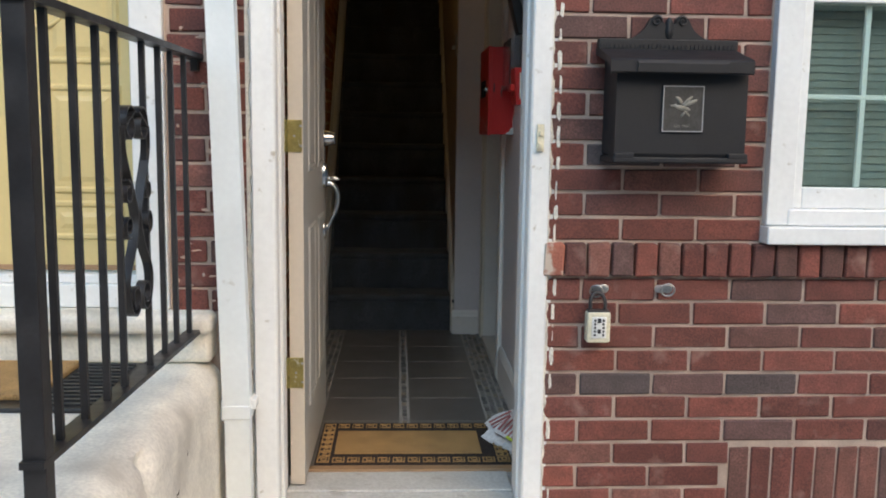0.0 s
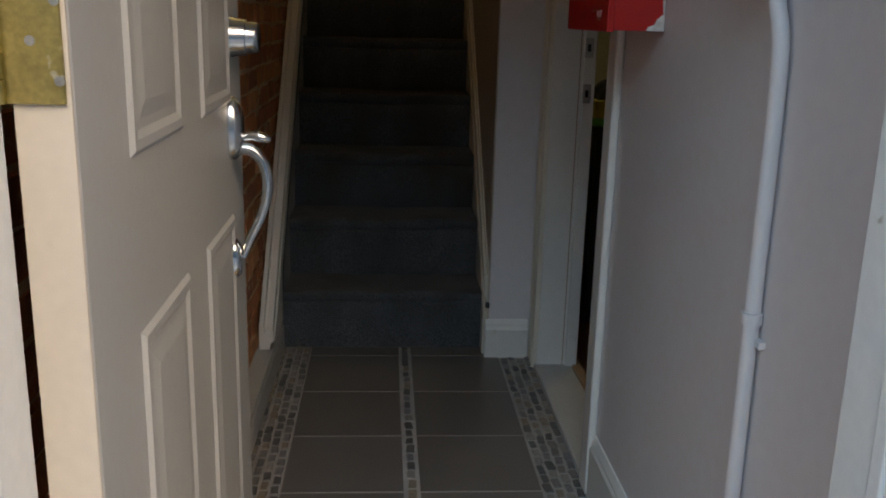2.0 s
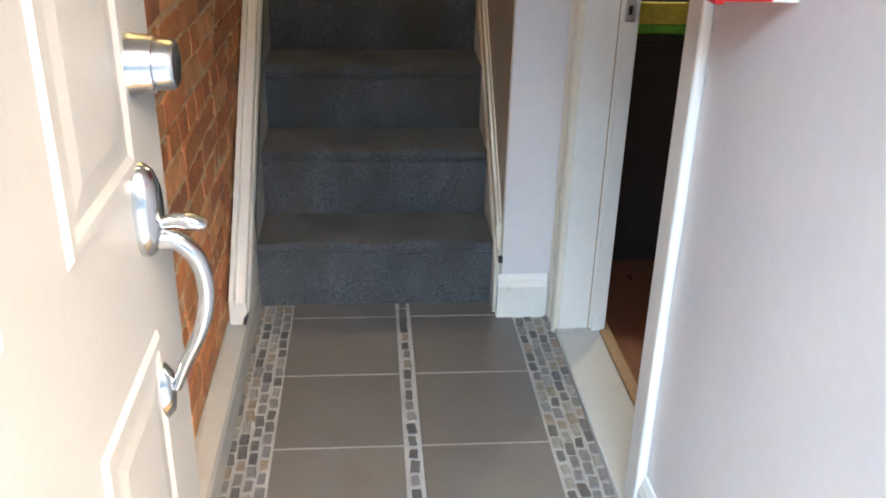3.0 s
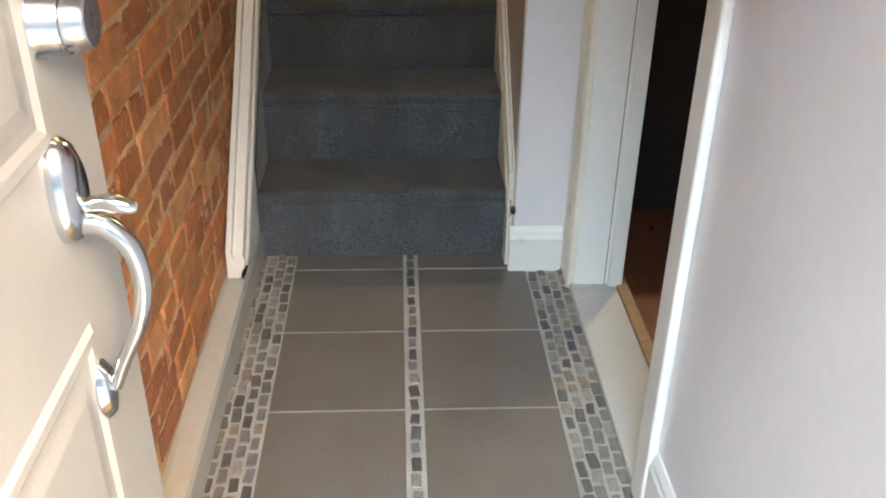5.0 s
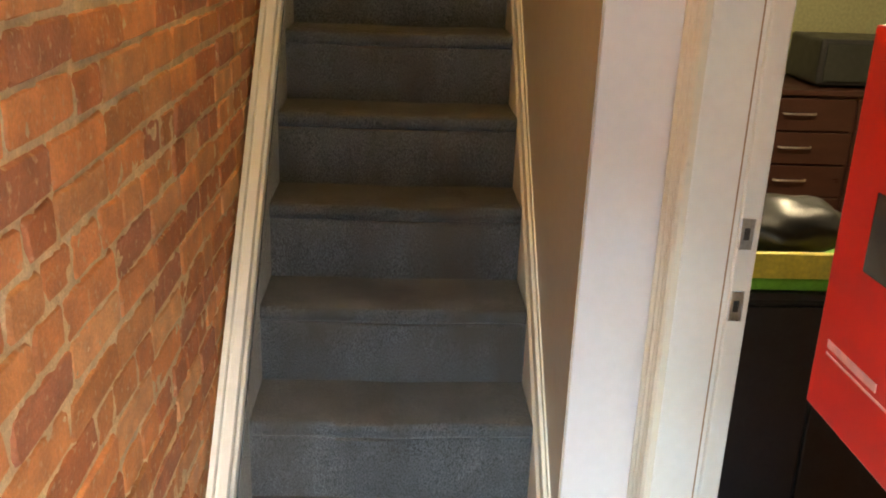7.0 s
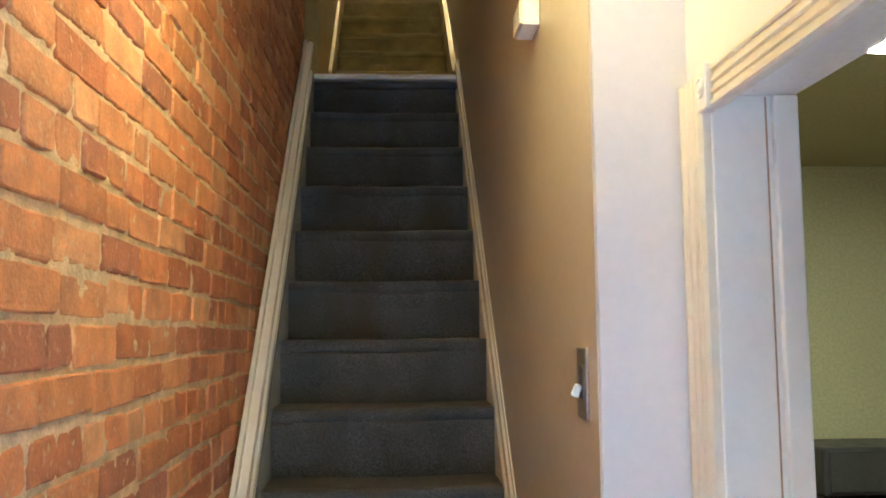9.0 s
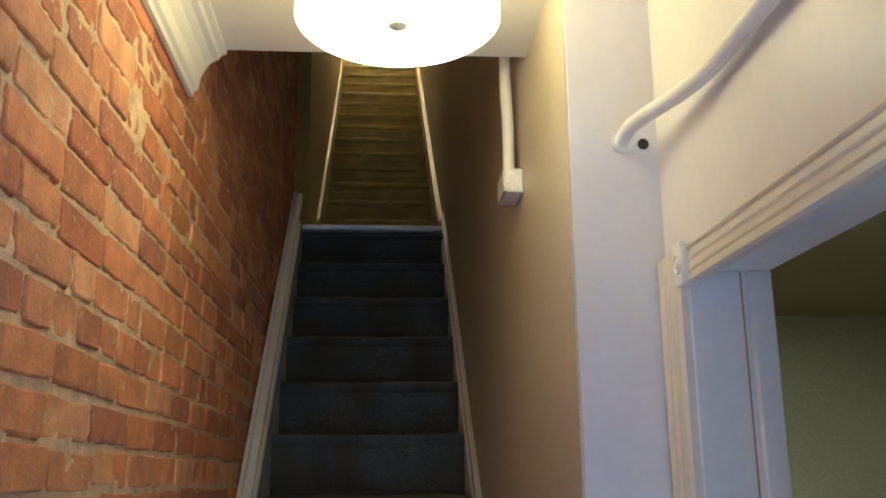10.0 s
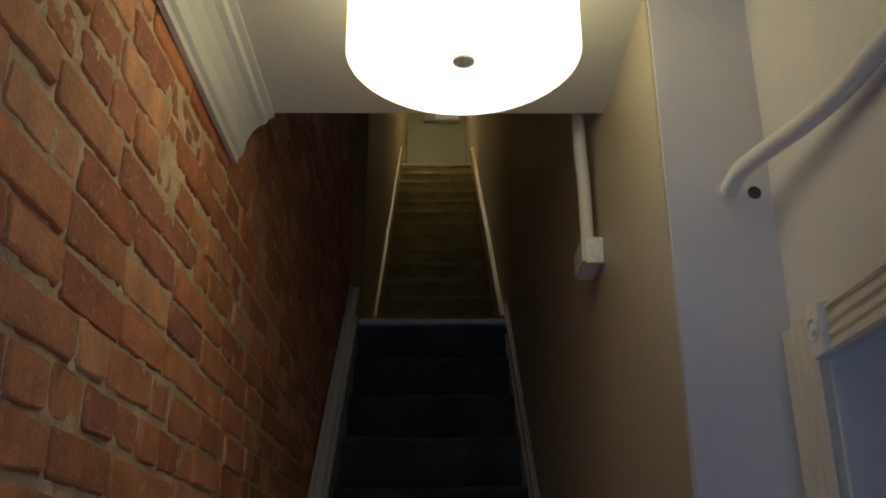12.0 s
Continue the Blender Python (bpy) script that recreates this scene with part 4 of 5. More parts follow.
# letters lying in the corner
mail = thing("junk_mail", (0.39, 0.57, 0.0), "heap of white letters and leaflets on the floor", "mail")
for k, (x, y, z, w, h, rx, ry, rz, m) in enumerate(((0.385, 0.60, 0.008, 0.11, 0.22, 0, -4, 18, "paper"), (0.395, 0.56, 0.020, 0.10, 0.21, 4, -14, 34, "paper"), (0.390, 0.63, 0.040, 0.12, 0.17, 12, -26, 8, "paper"), (0.412, 0.55, 0.052, 0.09, 0.15, 14, -38, 28, "paper"), (0.425, 0.50, 0.040, 0.05, 0.10, 8, -30, 40, "lime"))):
    own = bmesh.new()
    bmesh.ops.create_grid(own, x_segments=8, y_segments=10, size=0.5)
    for v in own.verts:
        v.co = Vector((v.co.x * w, v.co.y * h, 0.008 * math.sin(v.co.x * 5 + k) + 0.006 * math.cos(v.co.y * 6 + 2 * k)))
    bmesh.ops.solidify(own, geom=own.faces[:], thickness=0.0012)
    own.transform(pose(x, y, z + 0.012, rx, ry, rz))
    sheet = part("sheet", own, m, mail, round_off=60)
    if m == "paper" and k > 1:
        for r in range(5):
            own = box(-w * 0.38, w * (0.30 if r % 2 else 0.38), h * (0.34 - 0.12 * r) - 0.004, h * (0.34 - 0.12 * r) + 0.004, 0.0120, 0.0150)
            own.transform(pose(x, y, z + 0.012, rx, ry, rz))
            part("printed_bar", own, "print_ink", sheet)

# ---------------------------------------------------------------- outside things
# mail box on the front wall
mbox = thing("mail_box", (0.725, -0.08, 1.07), "black cast mail box with a scrolled top and pewter plaque", "mail box")
MX0, MX1, MB = 0.563, 0.917, -0.155
own = bmesh.new()
sec = [(0.0, 1.075), (-0.145, 1.062), (-0.150, 1.075), (-0.150, 1.285), (-0.12, 1.31), (0.0, 1.33)]
part("body", sweep(sec, (MX0, -0.002, 0), (0, 1, 0), (0, 0, 1), (MX1 - MX0, 0, 0)), "mail_black", mbox)
part("bottom_rail", box(MX0 - 0.006, MX1 + 0.006, MB - 0.012, -0.004, 1.050, 1.066, 0.004), "mail_black", mbox)
for x in (MX0 - 0.004, MX1 - 0.050):
    part("corner_foot", box(x, x + 0.054, MB - 0.013, MB + 0.004, 1.062, 1.078, 0.004), "mail_black", mbox)
own = sweep([(0.0, 1.362), (-0.05, 1.358), (-0.185, 1.322), (-0.192, 1.316), (-0.192, 1.288), (-0.186, 1.284), (-0.178, 1.288), (-0.170, 1.308), (0.0, 1.345)], (0.536, -0.004, 0), (0, 1, 0), (0, 0, 1), (0.380, 0, 0))
lid = part("lid", own, "mail_black", mbox)
own = sweep([(-0.192, 1.284), (-0.197, 1.288), (-0.197, 1.310), (-0.192, 1.318)], (0.606, -0.004, 0), (0, 1, 0), (0, 0, 1), (0.24, 0, 0))
part("lid_bow", own, "mail_black", lid)
part("back_plate", box(0.538, 0.930, -0.030, -0.004, 1.345, 1.388, 0.003), "mail_black", mbox)
for k in range(32):
    x = 0.546 + k * 0.0118
    part("dentil", box(x, x + 0.006, -0.0345, -0.0295, 1.352, 1.372), "mail_black", mbox)
own = bmesh.new()
half = curve([(0.133, 1.386, 0), (0.100, 1.392, 0), (0.072, 1.412, 0), (0.055, 1.440, 0), (0.040, 1.454, 0), (0.024, 1.450, 0), (0.015, 1.432, 0), (0.008, 1.428, 0)], 5)
outline = [(0.734 - p.x, p.y) for p in half] + [(0.734 + p.x, p.y) for p in reversed(half)]
fr = [own.verts.new((x, -0.026, z)) for x, z in outline]
bk = [own.verts.new((x, -0.006, z)) for x, z in outline]
n = len(fr)
for j in range(n):
    own.faces.new((fr[j], fr[(j + 1) % n], bk[(j + 1) % n], bk[j]))
own.faces.new(fr)
own.faces.new(bk[::-1])
bmesh.ops.recalc_face_normals(own, faces=own.faces[:])
part("pediment", own, "mail_black", mbox)
for sx in (-1, 1):
    pts = [(0.734 + sx * (0.036 - 0.015 * (1 - t / 26) * math.cos(t * 0.42)), -0.029, 1.436 + 0.015 * (1 - t / 26) * math.sin(t * 0.42)) for t in range(22)]
    part("scroll", tube(pts, 0.0030, 8), "mail_black", mbox)
part("finial", lathe([(0.006, 0), (0.010, 0.008), (0.013, 0.024), (0.009, 0.036), (0.012, 0.046), (0.003, 0.060)], (0.734, -0.022, 1.388), (0, 0, 1), 16), "mail_black", mbox, round_off=50)
plaque = part("plaque", box(0.688, 0.796, MB - 0.003, MB + 0.004, 1.135, 1.254, 0.002), "plaque", mbox, "dark metal plaque with a pale rim")
for b in ((0.687, 0.797, 1.134, 1.1365), (0.687, 0.797, 1.2525, 1.255), (0.687, 0.6895, 1.1365, 1.2525), (0.7945, 0.797, 1.1365, 1.2525)):
    part("rim", box(b[0], b[1], MB - 0.005, MB - 0.002, b[2], b[3]), "grey_box", plaque)
for x, z, w, h, r in ((0.740, 1.196, 0.046, 0.015, 12), (0.714, 1.202, 0.016, 0.006, 8), (0.720, 1.203, 0.010, 0.010, 0), (0.758, 1.209, 0.050, 0.011, -24), (0.752, 1.215, 0.040, 0.009, -42),
                      (0.732, 1.216, 0.024, 0.012, 58), (0.726, 1.222, 0.014, 0.009, 30), (0.752, 1.183, 0.026, 0.006, 42), (0.742, 1.180, 0.020, 0.006, -50)):
    own = bmesh.new()
    bmesh.ops.create_icosphere(own, subdivisions=2, radius=0.5)
    own.transform(Matrix.Translation((x, MB - 0.004, z)) @ pose(0, 0, 0, 0, r, 0) @ Matrix.Diagonal((w, 0.006, h, 1)))
    part("relief", own, "pewter", plaque, round_off=60)
lettering("lettering", "U.S. MAIL", 0.0105, Matrix.Translation((0.742, MB - 0.0036, 1.146)) @ pose(0, 0, 0, 90, 0, 0), "pewter", plaque)


def hasp(x, z, ring):
    """A zinc eye plate with a ring through it."""
    h = thing("hasp", (x, -0.01, z), "zinc eye plate with a ring screwed to the brick", "hasp", "hasps on the wall")
    own = lathe([(0.013, 0), (0.013, 0.003), (0.011, 0.004)], (x + 0.014, -0.012, z), (0, -1, 0), 18)
    box(x - 0.014, x + 0.014, -0.016, -0.012, z - 0.011, z + 0.011, 0.001, own)
    lathe([(0.011, 0), (0.011, 0.003), (0.010, 0.004)], (x - 0.014, -0.012, z), (0, -1, 0), 18, own)
    part("plate", own, "zinc", h)
    part("fixing", box(x - 0.012, x + 0.014, -0.0125, 0.002, z - 0.008, z + 0.008), "zinc", h)
    for dx in (-0.016, 0.018):
        part("screw", rod((x + dx, -0.0155, z), (x + dx, -0.018, z), 0.004, sides=12), "zinc", h)
    pts = [(x + ring[0] + ring[2] * math.cos(a), -0.022 - 0.006 * math.sin(a + 1), z + ring[1] + ring[2] * math.sin(a)) for a in [2 * math.pi * k / 24 for k in range(25)]]
    part("ring", tube(pts, 0.0028, 8), "zinc", h, round_off=60)
    return h


hasp(0.568, 0.683, (-0.010, -0.006, 0.017))
hasp(0.754, 0.683, (0.012, -0.002, 0.018))
key_safe = thing("key_safe", (0.560, -0.04, 0.535), "cream key safe with push buttons hanging from a hasp", "key safe")
own = box(0.526, 0.594, -0.062, -0.022, 0.534, 0.622, 0.006, segments=3)
part("body", own, "cream_plastic", key_safe)
part("shackle", tube(curve([(0.539, -0.040, 0.620), (0.539, -0.036, 0.650), (0.547, -0.030, 0.668), (0.560, -0.028, 0.673), (0.573, -0.030, 0.668), (0.581, -0.036, 0.650), (0.581, -0.040, 0.620)], 5), 0.0055, 10), "black_plastic", key_safe, "black rubber-sleeved shackle", 60)
part("collar", box(0.529, 0.591, -0.055, -0.028, 0.620, 0.627, 0.002), "black_plastic", key_safe)
pad = part("keypad", box(0.539, 0.581, -0.0655, -0.0615, 0.548, 0.610, 0.002), "white_plastic", key_safe)
for k in range(5):
    for x in (0.548, 0.572):
        part("button", rod((x, -0.0650, 0.558 + 0.0105 * k), (x, -0.0675, 0.558 + 0.0105 * k), 0.0035, sides=10), "black_plastic", pad)
part("slide", box(0.555, 0.565, -0.0685, -0.0650, 0.593, 0.606, 0.001), "black_plastic", pad)
part("slide", box(0.555, 0.565, -0.0685, -0.0650, 0.563, 0.575, 0.001), "black_plastic", pad)

# window beside the door
window_1 = thing("window_1", (1.6, 0.0, 0.82), "white framed sash window with muntins and closed blinds", "window", kind="structure")
part("casing", box(1.040, 1.118, -0.030, 0.02, 0.872, 2.20, 0.004), "white_gloss", window_1)
part("casing", box(2.20, 2.278, -0.030, 0.02, 0.872, 2.20, 0.004), "white_gloss", window_1)
part("casing", box(1.118, 2.20, -0.030, 0.02, 2.10, 2.20, 0.004), "white_gloss", window_1)
part("sill", box(1.036, 2.282, -0.055, 0.04, 0.819, 0.870, 0.005), "white_gloss", window_1)
part("apron", box(1.10, 2.22, -0.034, 0.03, 0.871, 0.920, 0.006), "white_gloss", window_1)
bm = box(1.118, 1.146, -0.012, 0.05, 0.921, 2.10, 0.003)
box(2.172, 2.20, -0.012, 0.05, 0.921, 2.10, 0.003, bm)
box(1.146, 2.172, -0.012, 0.05, 0.921, 0.980, 0.003, bm)
box(1.146, 2.172, -0.012, 0.05, 1.500, 1.540, 0.003, bm)
box(1.146, 2.172, -0.012, 0.05, 2.07, 2.10, 0.003, bm)
part("sash", bm, "white_gloss", window_1)
part("muntin", box(1.1465, 2.1715, 0.012, 0.026, 1.232, 1.246, 0.002), "white_gloss", window_1)
for x in (1.310, 1.660, 2.0):
    part("muntin", box(x, x + 0.016, 0.0125, 0.0255, 0.981, 1.499, 0.002), "white_gloss", window_1)
pane = part("pane", box(1.1462, 2.1718, 0.004, 0.009, 0.9805, 1.4995), "window_glass", window_1)
pane.visible_shadow = False
pane = part("pane", box(1.1462, 2.1718, 0.004, 0.009, 1.5405, 2.0695), "window_glass", window_1)
pane.visible_shadow = False
blind = thing("venetian_blind", (1.66, 0.09, 0.95), "closed pale venetian blind behind the window", "blind")
slat = None
for k in range(52):
    z = 0.950 + 0.022 * k
    if slat is None:
        own = box(-0.525, 0.525, -0.0015, 0.0015, -0.0125, 0.0125)
        own.transform(pose(0, 0, 0, -11, 0, 0))
        slat = part("slat", own, "blind", blind)
        slat.location = (1.66, 0.085, z)
    else:
        q = slat.copy()
        scene.collection.objects.link(q)
        q.location = (1.66, 0.085, z)

# downspout
spout = thing("downspout", (-0.48, -0.05, -0.2), "pale blue-white painted downspout on the brick", "downspout")


def corrugated(a, b, w, d):
    prof = []
    for k in range(12):
        x = -w / 2 + w * k / 11
        prof.append((x, -d / 2 - (0.0004 if k in (0, 11) else 0.0)))
    prof += [(w / 2, d / 2), (-w / 2, d / 2)]
    own = sweep(prof, (0, 0, 0), (1, 0, 0), (0, 1, 0), (0, 0, 1))
    a, b = Vector(a), Vector(b)
    for v in own.verts:
        v.co = Vector((v.co.x, v.co.y, 0)) + a.lerp(b, v.co.z)
    return own


part("pipe", corrugated((-0.601, -0.062, 6.0), (-0.4605, -0.062, 0.355), 0.076, 0.050), "spout", spout)
part("lower_pipe", corrugated((-0.4600, -0.062, 0.354), (-0.4565, -0.062, -0.10), 0.070, 0.046), "spout", spout)
part("collar", box(-0.501, -0.420, -0.0905, -0.034, 0.318, 0.358, 0.003), "spout", spout)
part("strap", box(-0.426, -0.408, -0.075, -0.001, 0.345, 0.372, 0.002), "white_gloss", spout)
part("strap_foot", box(-0.512, -0.500, -0.045, -0.001, 0.30, 0.36, 0.002), "spout", spout)
part("shoe", tube([(-0.460, -0.062, -0.09), (-0.460, -0.072, -0.15), (-0.460, -0.12, -0.20)], 0.03, 12), "spout", spout)

# neighbour's stoop, railing and door
stoop = thing("stoop", (-1.2, -0.6, -0.2), "pale concrete stoop with worn rounded edges", "stoop", kind="structure")
own = bmesh.new()
RAD = 0.070
prof = [(-2.6, -0.25), (-2.6, 0.475)] + [(-2.6 + (2.085 - RAD) * k / 12, 0.475) for k in range(1, 12)]
prof += [(-0.515 - RAD + RAD * math.sin(a), 0.475 - RAD + RAD * math.cos(a)) for a in [math.pi / 2 * k / 8 for k in range(9)]]
prof += [(-0.515, 0.405 - 0.655 * k / 16) for k in range(1, 17)]
rows = []
for i in range(91):
    y = -1.50 + 1.499 * i / 90
    row = []
    for x, z in prof:
        q = Vector((x, y, z))
        n1, n2 = noise.noise(q * 3.0), noise.noise(q * 14 + Vector((5, 1, 2)))
        chip = max(0.0, noise.noise(Vector((y * 9, z * 6, 3.0))) - 0.33) * 0.05 if x > -0.60 and 0.30 < z < 0.46 else 0.0
        move = 0.006 * n1 + 0.0025 * n2 if x > -2.5 else 0.0
        row.append(own.verts.new((x + (move - chip if x > -0.58 else 0.0), y, z + (move - chip if z > 0.39 else 0.0))))
    rows.append(row)
for r0, r1 in zip(rows, rows[1:]):
    for j in range(len(prof)):
        own.faces.new((r0[j], r0[(j + 1) % len(prof)], r1[(j + 1) % len(prof)], r1[j]))
own.faces.new(rows[0])
own.faces.new(rows[-1][::-1])
bmesh.ops.recalc_face_normals(own, faces=own.faces[:])
platform = part("platform", own, "concrete", stoop, round_off=50)
rng = random.Random(12)
for y0, z0, run, drop in ((-0.40, 0.385, -0.075, -0.060), (-0.43, 0.400, -0.05, -0.015), (-0.52, 0.31, -0.06, -0.05)):
    pts = [(-0.5165 - 0.35 * max(0.0, z0 + drop * k / 7 - 0.38) , y0 + run * k / 7 + rng.uniform(-.004, .004), z0 + drop * k / 7 + rng.uniform(-.008, .008)) for k in range(8)]
    part("crack", tube(pts, [0.001, 0.0025, 0.004, 0.003, 0.0045, 0.003, 0.002, 0.001], 6), "crack", platform, "dark weathered crack")
part("door_step", box(-1.90, -0.530, -0.075, 0.055, 0.476, 0.612, 0.015, segments=3), "concrete", stoop)
part("nosing", box(-1.92, -0.522, -0.110, 0.0, 0.563, 0.618, 0.022, segments=4), "concrete", stoop)
for k in range(3):
    part("step", box(-2.6, -0.56, -1.50 - 0.28 * (k + 1), -1.505 - 0.28 * k, -0.25, 0.475 - 0.18 * (k + 1), 0.012), "concrete", stoop)

railing = thing("iron_railing", (-0.57, -0.6, 0.5), "black wrought iron railing with a scrolled panel", "railing")
RX = -0.570
part("top_rail", tube([(RX, 0.0, 1.318), (RX, -1.20, 1.318)], 0, flat=(0.040, 0.014)), "iron", railing)
part("bottom_rail", tube([(RX, -0.06, 0.572), (RX, -1.20, 0.612)], 0, flat=(0.038, 0.012)), "iron", railing)
part("newel_post", box(RX - 0.018, RX + 0.018, -1.190, -1.154, 0.476, 1.36, 0.002), "iron", railing)
for y in (-1.08, -0.958, -0.835, -0.724, -0.533, -0.403, -0.288, -0.150):
    part("baluster", box(RX - 0.0065, RX + 0.0065, y - 0.0065, y + 0.0065, 0.575 - y * 0.033, 1.312, 0.001), "iron", railing)
part("eye_foot", tube([(RX + 0.006 + 0.010 * math.cos(a), -0.055, 0.548 + 0.010 * math.sin(a)) for a in [2 * math.pi * k / 16 for k in range(17)]], 0.003, 8), "iron", railing)
part("wall_bracket", box(RX - 0.01, RX + 0.01, -0.03, 0.004, 1.28, 1.33, 0.002), "iron", railing)


def spiral(cy, cz, r, turns, start, sign):
    return [(RX, cy + sign * r * (1 - 0.55 * t / 30) * math.cos(start + turns * 2 * math.pi * t / 30), cz + r * (1 - 0.55 * t / 30) * math.sin(start + turns * 2 * math.pi * t / 30)) for t in range(31)]


CY = -0.612
for s in (-1, 1):
    head = spiral(CY + s * 0.046, 1.132, 0.043, 1.2, 0.0, -s)
    stem = curve([(RX, CY + s * 0.089, 1.132), (RX, CY + s * 0.085, 1.075), (RX, CY + s * 0.040, 1.00), (RX, CY + s * 0.010, 0.940), (RX, CY + s * 0.032, 0.880), (RX, CY + s * 0.078, 0.825), (RX, CY + s * 0.086, 0.785), (RX, CY + s * 0.066, 0.745), (RX, CY + s * 0.040, 0.733)], 8)
    part("scroll_bar", tube(head[::-1][:28] + stem[1:], 0, flat=(0.020, 0.0042)), "iron", railing)
    part("scroll", tube(spiral(CY + s * 0.040, 0.767, 0.034, 1.2, 4.7, -s), 0, flat=(0.020, 0.0042)), "iron", railing)
    for z in (0.995, 0.925):
        part("small_scroll", tube(spiral(CY + s * 0.072, z, 0.026, 1.1, 1.4 if z > 0.95 else 4.4, s), 0, flat=(0.020, 0.0042)), "iron", railing)

door_3 = thing("door_3", (-1.2, 0.1, 0.6), "white frame round the neighbouring yellow door", "door frame", kind="structure")
part("jamb", box(-0.745, -0.655, -0.02, 0.14, 0.614, 2.78, 0.005), "white_gloss", door_3)
part("jamb", box(-1.74, -1.66, -0.02, 0.14, 0.614, 2.78, 0.005), "white_gloss", door_3)
part("head", box(-1.66, -0.745, -0.02, 0.14, 2.70, 2.78, 0.005), "white_gloss", door_3)
bm = box(-1.66, -0.746, 0.02, 0.14, 0.614, 0.680, 0.004)
box(-1.66, -0.746, 0.05, 0.14, 0.680, 0.706, 0.004, bm)
part("sill", bm, "white_gloss", door_3)
yellow = thing("yellow_door", (-1.2, 0.11, 0.71), "pale yellow panelled front door with a ring knocker", "door")
part("leaf", box(-1.655, -0.750, 0.090, 0.135, 0.712, 2.695, 0.003), "yellow_door", yellow)
for x0, x1 in ((-1.02, -0.80), (-1.40, -1.16)):
    for z0, z1 in ((0.80, 0.915), (0.935, 1.245), (1.30, 1.70)):
        own = bmesh.new()
        rings = []
        for inset, out in ((0, 0), (0.006, 0.008), (0.014, 0.008), (0.020, 0.001), (0.034, 0.002), (0.048, 0.007)):
            y = 0.090 - out
            rings.append([own.verts.new(p) for p in ((x0 + inset, y, z0 + inset), (x1 - inset, y, z0 + inset), (x1 - inset, y, z1 - inset), (x0 + inset, y, z1 - inset))])
        for a, b in zip(rings, rings[1:]):
            for j in range(4):
                own.faces.new((a[j], a[(j + 1) % 4], b[(j + 1) % 4], b[j]))
        own.faces.new(rings[-1])
        bmesh.ops.recalc_face_normals(own, faces=own.faces[:])
        part("panel", own, "yellow_door", yellow)
part("ring_moulding", tube([(-1.02 + 0.075 * math.cos(a), 0.086, 1.475 + 0.075 * math.sin(a)) for a in [2 * math.pi * k / 32 for k in range(33)]], 0.008, 10), "yellow_door", yellow, round_off=60)
part("kick_plate", box(-1.655, -0.750, 0.084, 0.0895, 0.712, 0.728, 0.001), "sill_wood", yellow)
mat_2 = thing("stoop_mat", (-0.97, -0.31, 0.476), "black rubber mat with a tan coir centre", "door mat")
part("base", box(-1.36, -0.70, -0.52, -0.115, 0.476, 0.488, 0.003), "black_plastic", mat_2)
part("field", box(-1.30, -0.86, -0.46, -0.14, 0.488, 0.503, 0.004), "coir", mat_2)
for k in range(12):
    part("rib", box(-0.85, -0.715, -0.50 + 0.032 * k, -0.488 + 0.032 * k, 0.4885, 0.494, 0.001), "black_plastic", mat_2)

# ---------------------------------------------------------------- floor pieces
def bevel_block(l, d, h, seed, jit, bev):
    """Corners and faces of one brick or stone: length along x, depth along y, height along z, centred; slightly uneven."""
    rng = random.Random(seed)
    own = box(-l / 2, l / 2, -d / 2, d / 2, -h / 2, h / 2, bev, segments=1)
    for v in own.verts:
        v.co += Vector([rng.uniform(-jit, jit) for _ in range(3)])
    return own


def variants(name, material, count, make):
    out = []
    for k in range(count):
        me = bpy.data.meshes.new(name)
        own = make(k)
        own.to_mesh(me)
        own.free()
        me.materials.append(M[material])
        out.append(me)
    return out


def place(name, me, loc, parent, turn=(0, 0, 0), scale=(1, 1, 1)):
    ob = new(name, me)
    ob.parent = parent
    ob.matrix_basis = Matrix.LocRotScale(loc, Euler([radians(a) for a in turn]), scale)
    return ob


def joined(name, meshes, spots, material, parent, label):
    """Many pieces in one mesh: spots are (variant, matrix)."""
    vs, fs = [], []
    for k, m in spots:
        o = len(vs)
        vs += [m @ v.co for v in meshes[k].vertices]
        fs += [[o + i for i in p.vertices] for p in meshes[k].polygons]
    me = bpy.data.meshes.new(name)
    me.from_pydata(vs, [], fs)
    me.materials.append(M[material])
    ob = new(name, me)
    ob.parent = parent
    return tagged(ob, label, kind="stuff")


floor = bpy.data.objects["floor"]
TP, TY = 0.305, 2.380
tile_mesh = variants("tile", "tile", 1, lambda k: box(-0.150, 0.150, -0.150, 0.150, -0.006, 0.003, 0.0012))
for row in range(-1, 7):
    yc = TY - TP * (row + 0.5)
    for xc in (-0.1525, 0.1885):
        if row == -1:
            place("tile", tile_mesh[0], (xc, TY + 0.0525, -0.002), floor, scale=(1, 0.33, 1))
        else:
            place("tile", tile_mesh[0], (xc, yc, -0.002), floor)
rng = random.Random(21)


def pebble(k):
    r = random.Random(k)
    return bevel_block(0.0238 * r.uniform(0.93, 1.04), 0.0440 * r.uniform(0.9, 1.04), 0.008, k + 400, 0.0012, 0.0038)


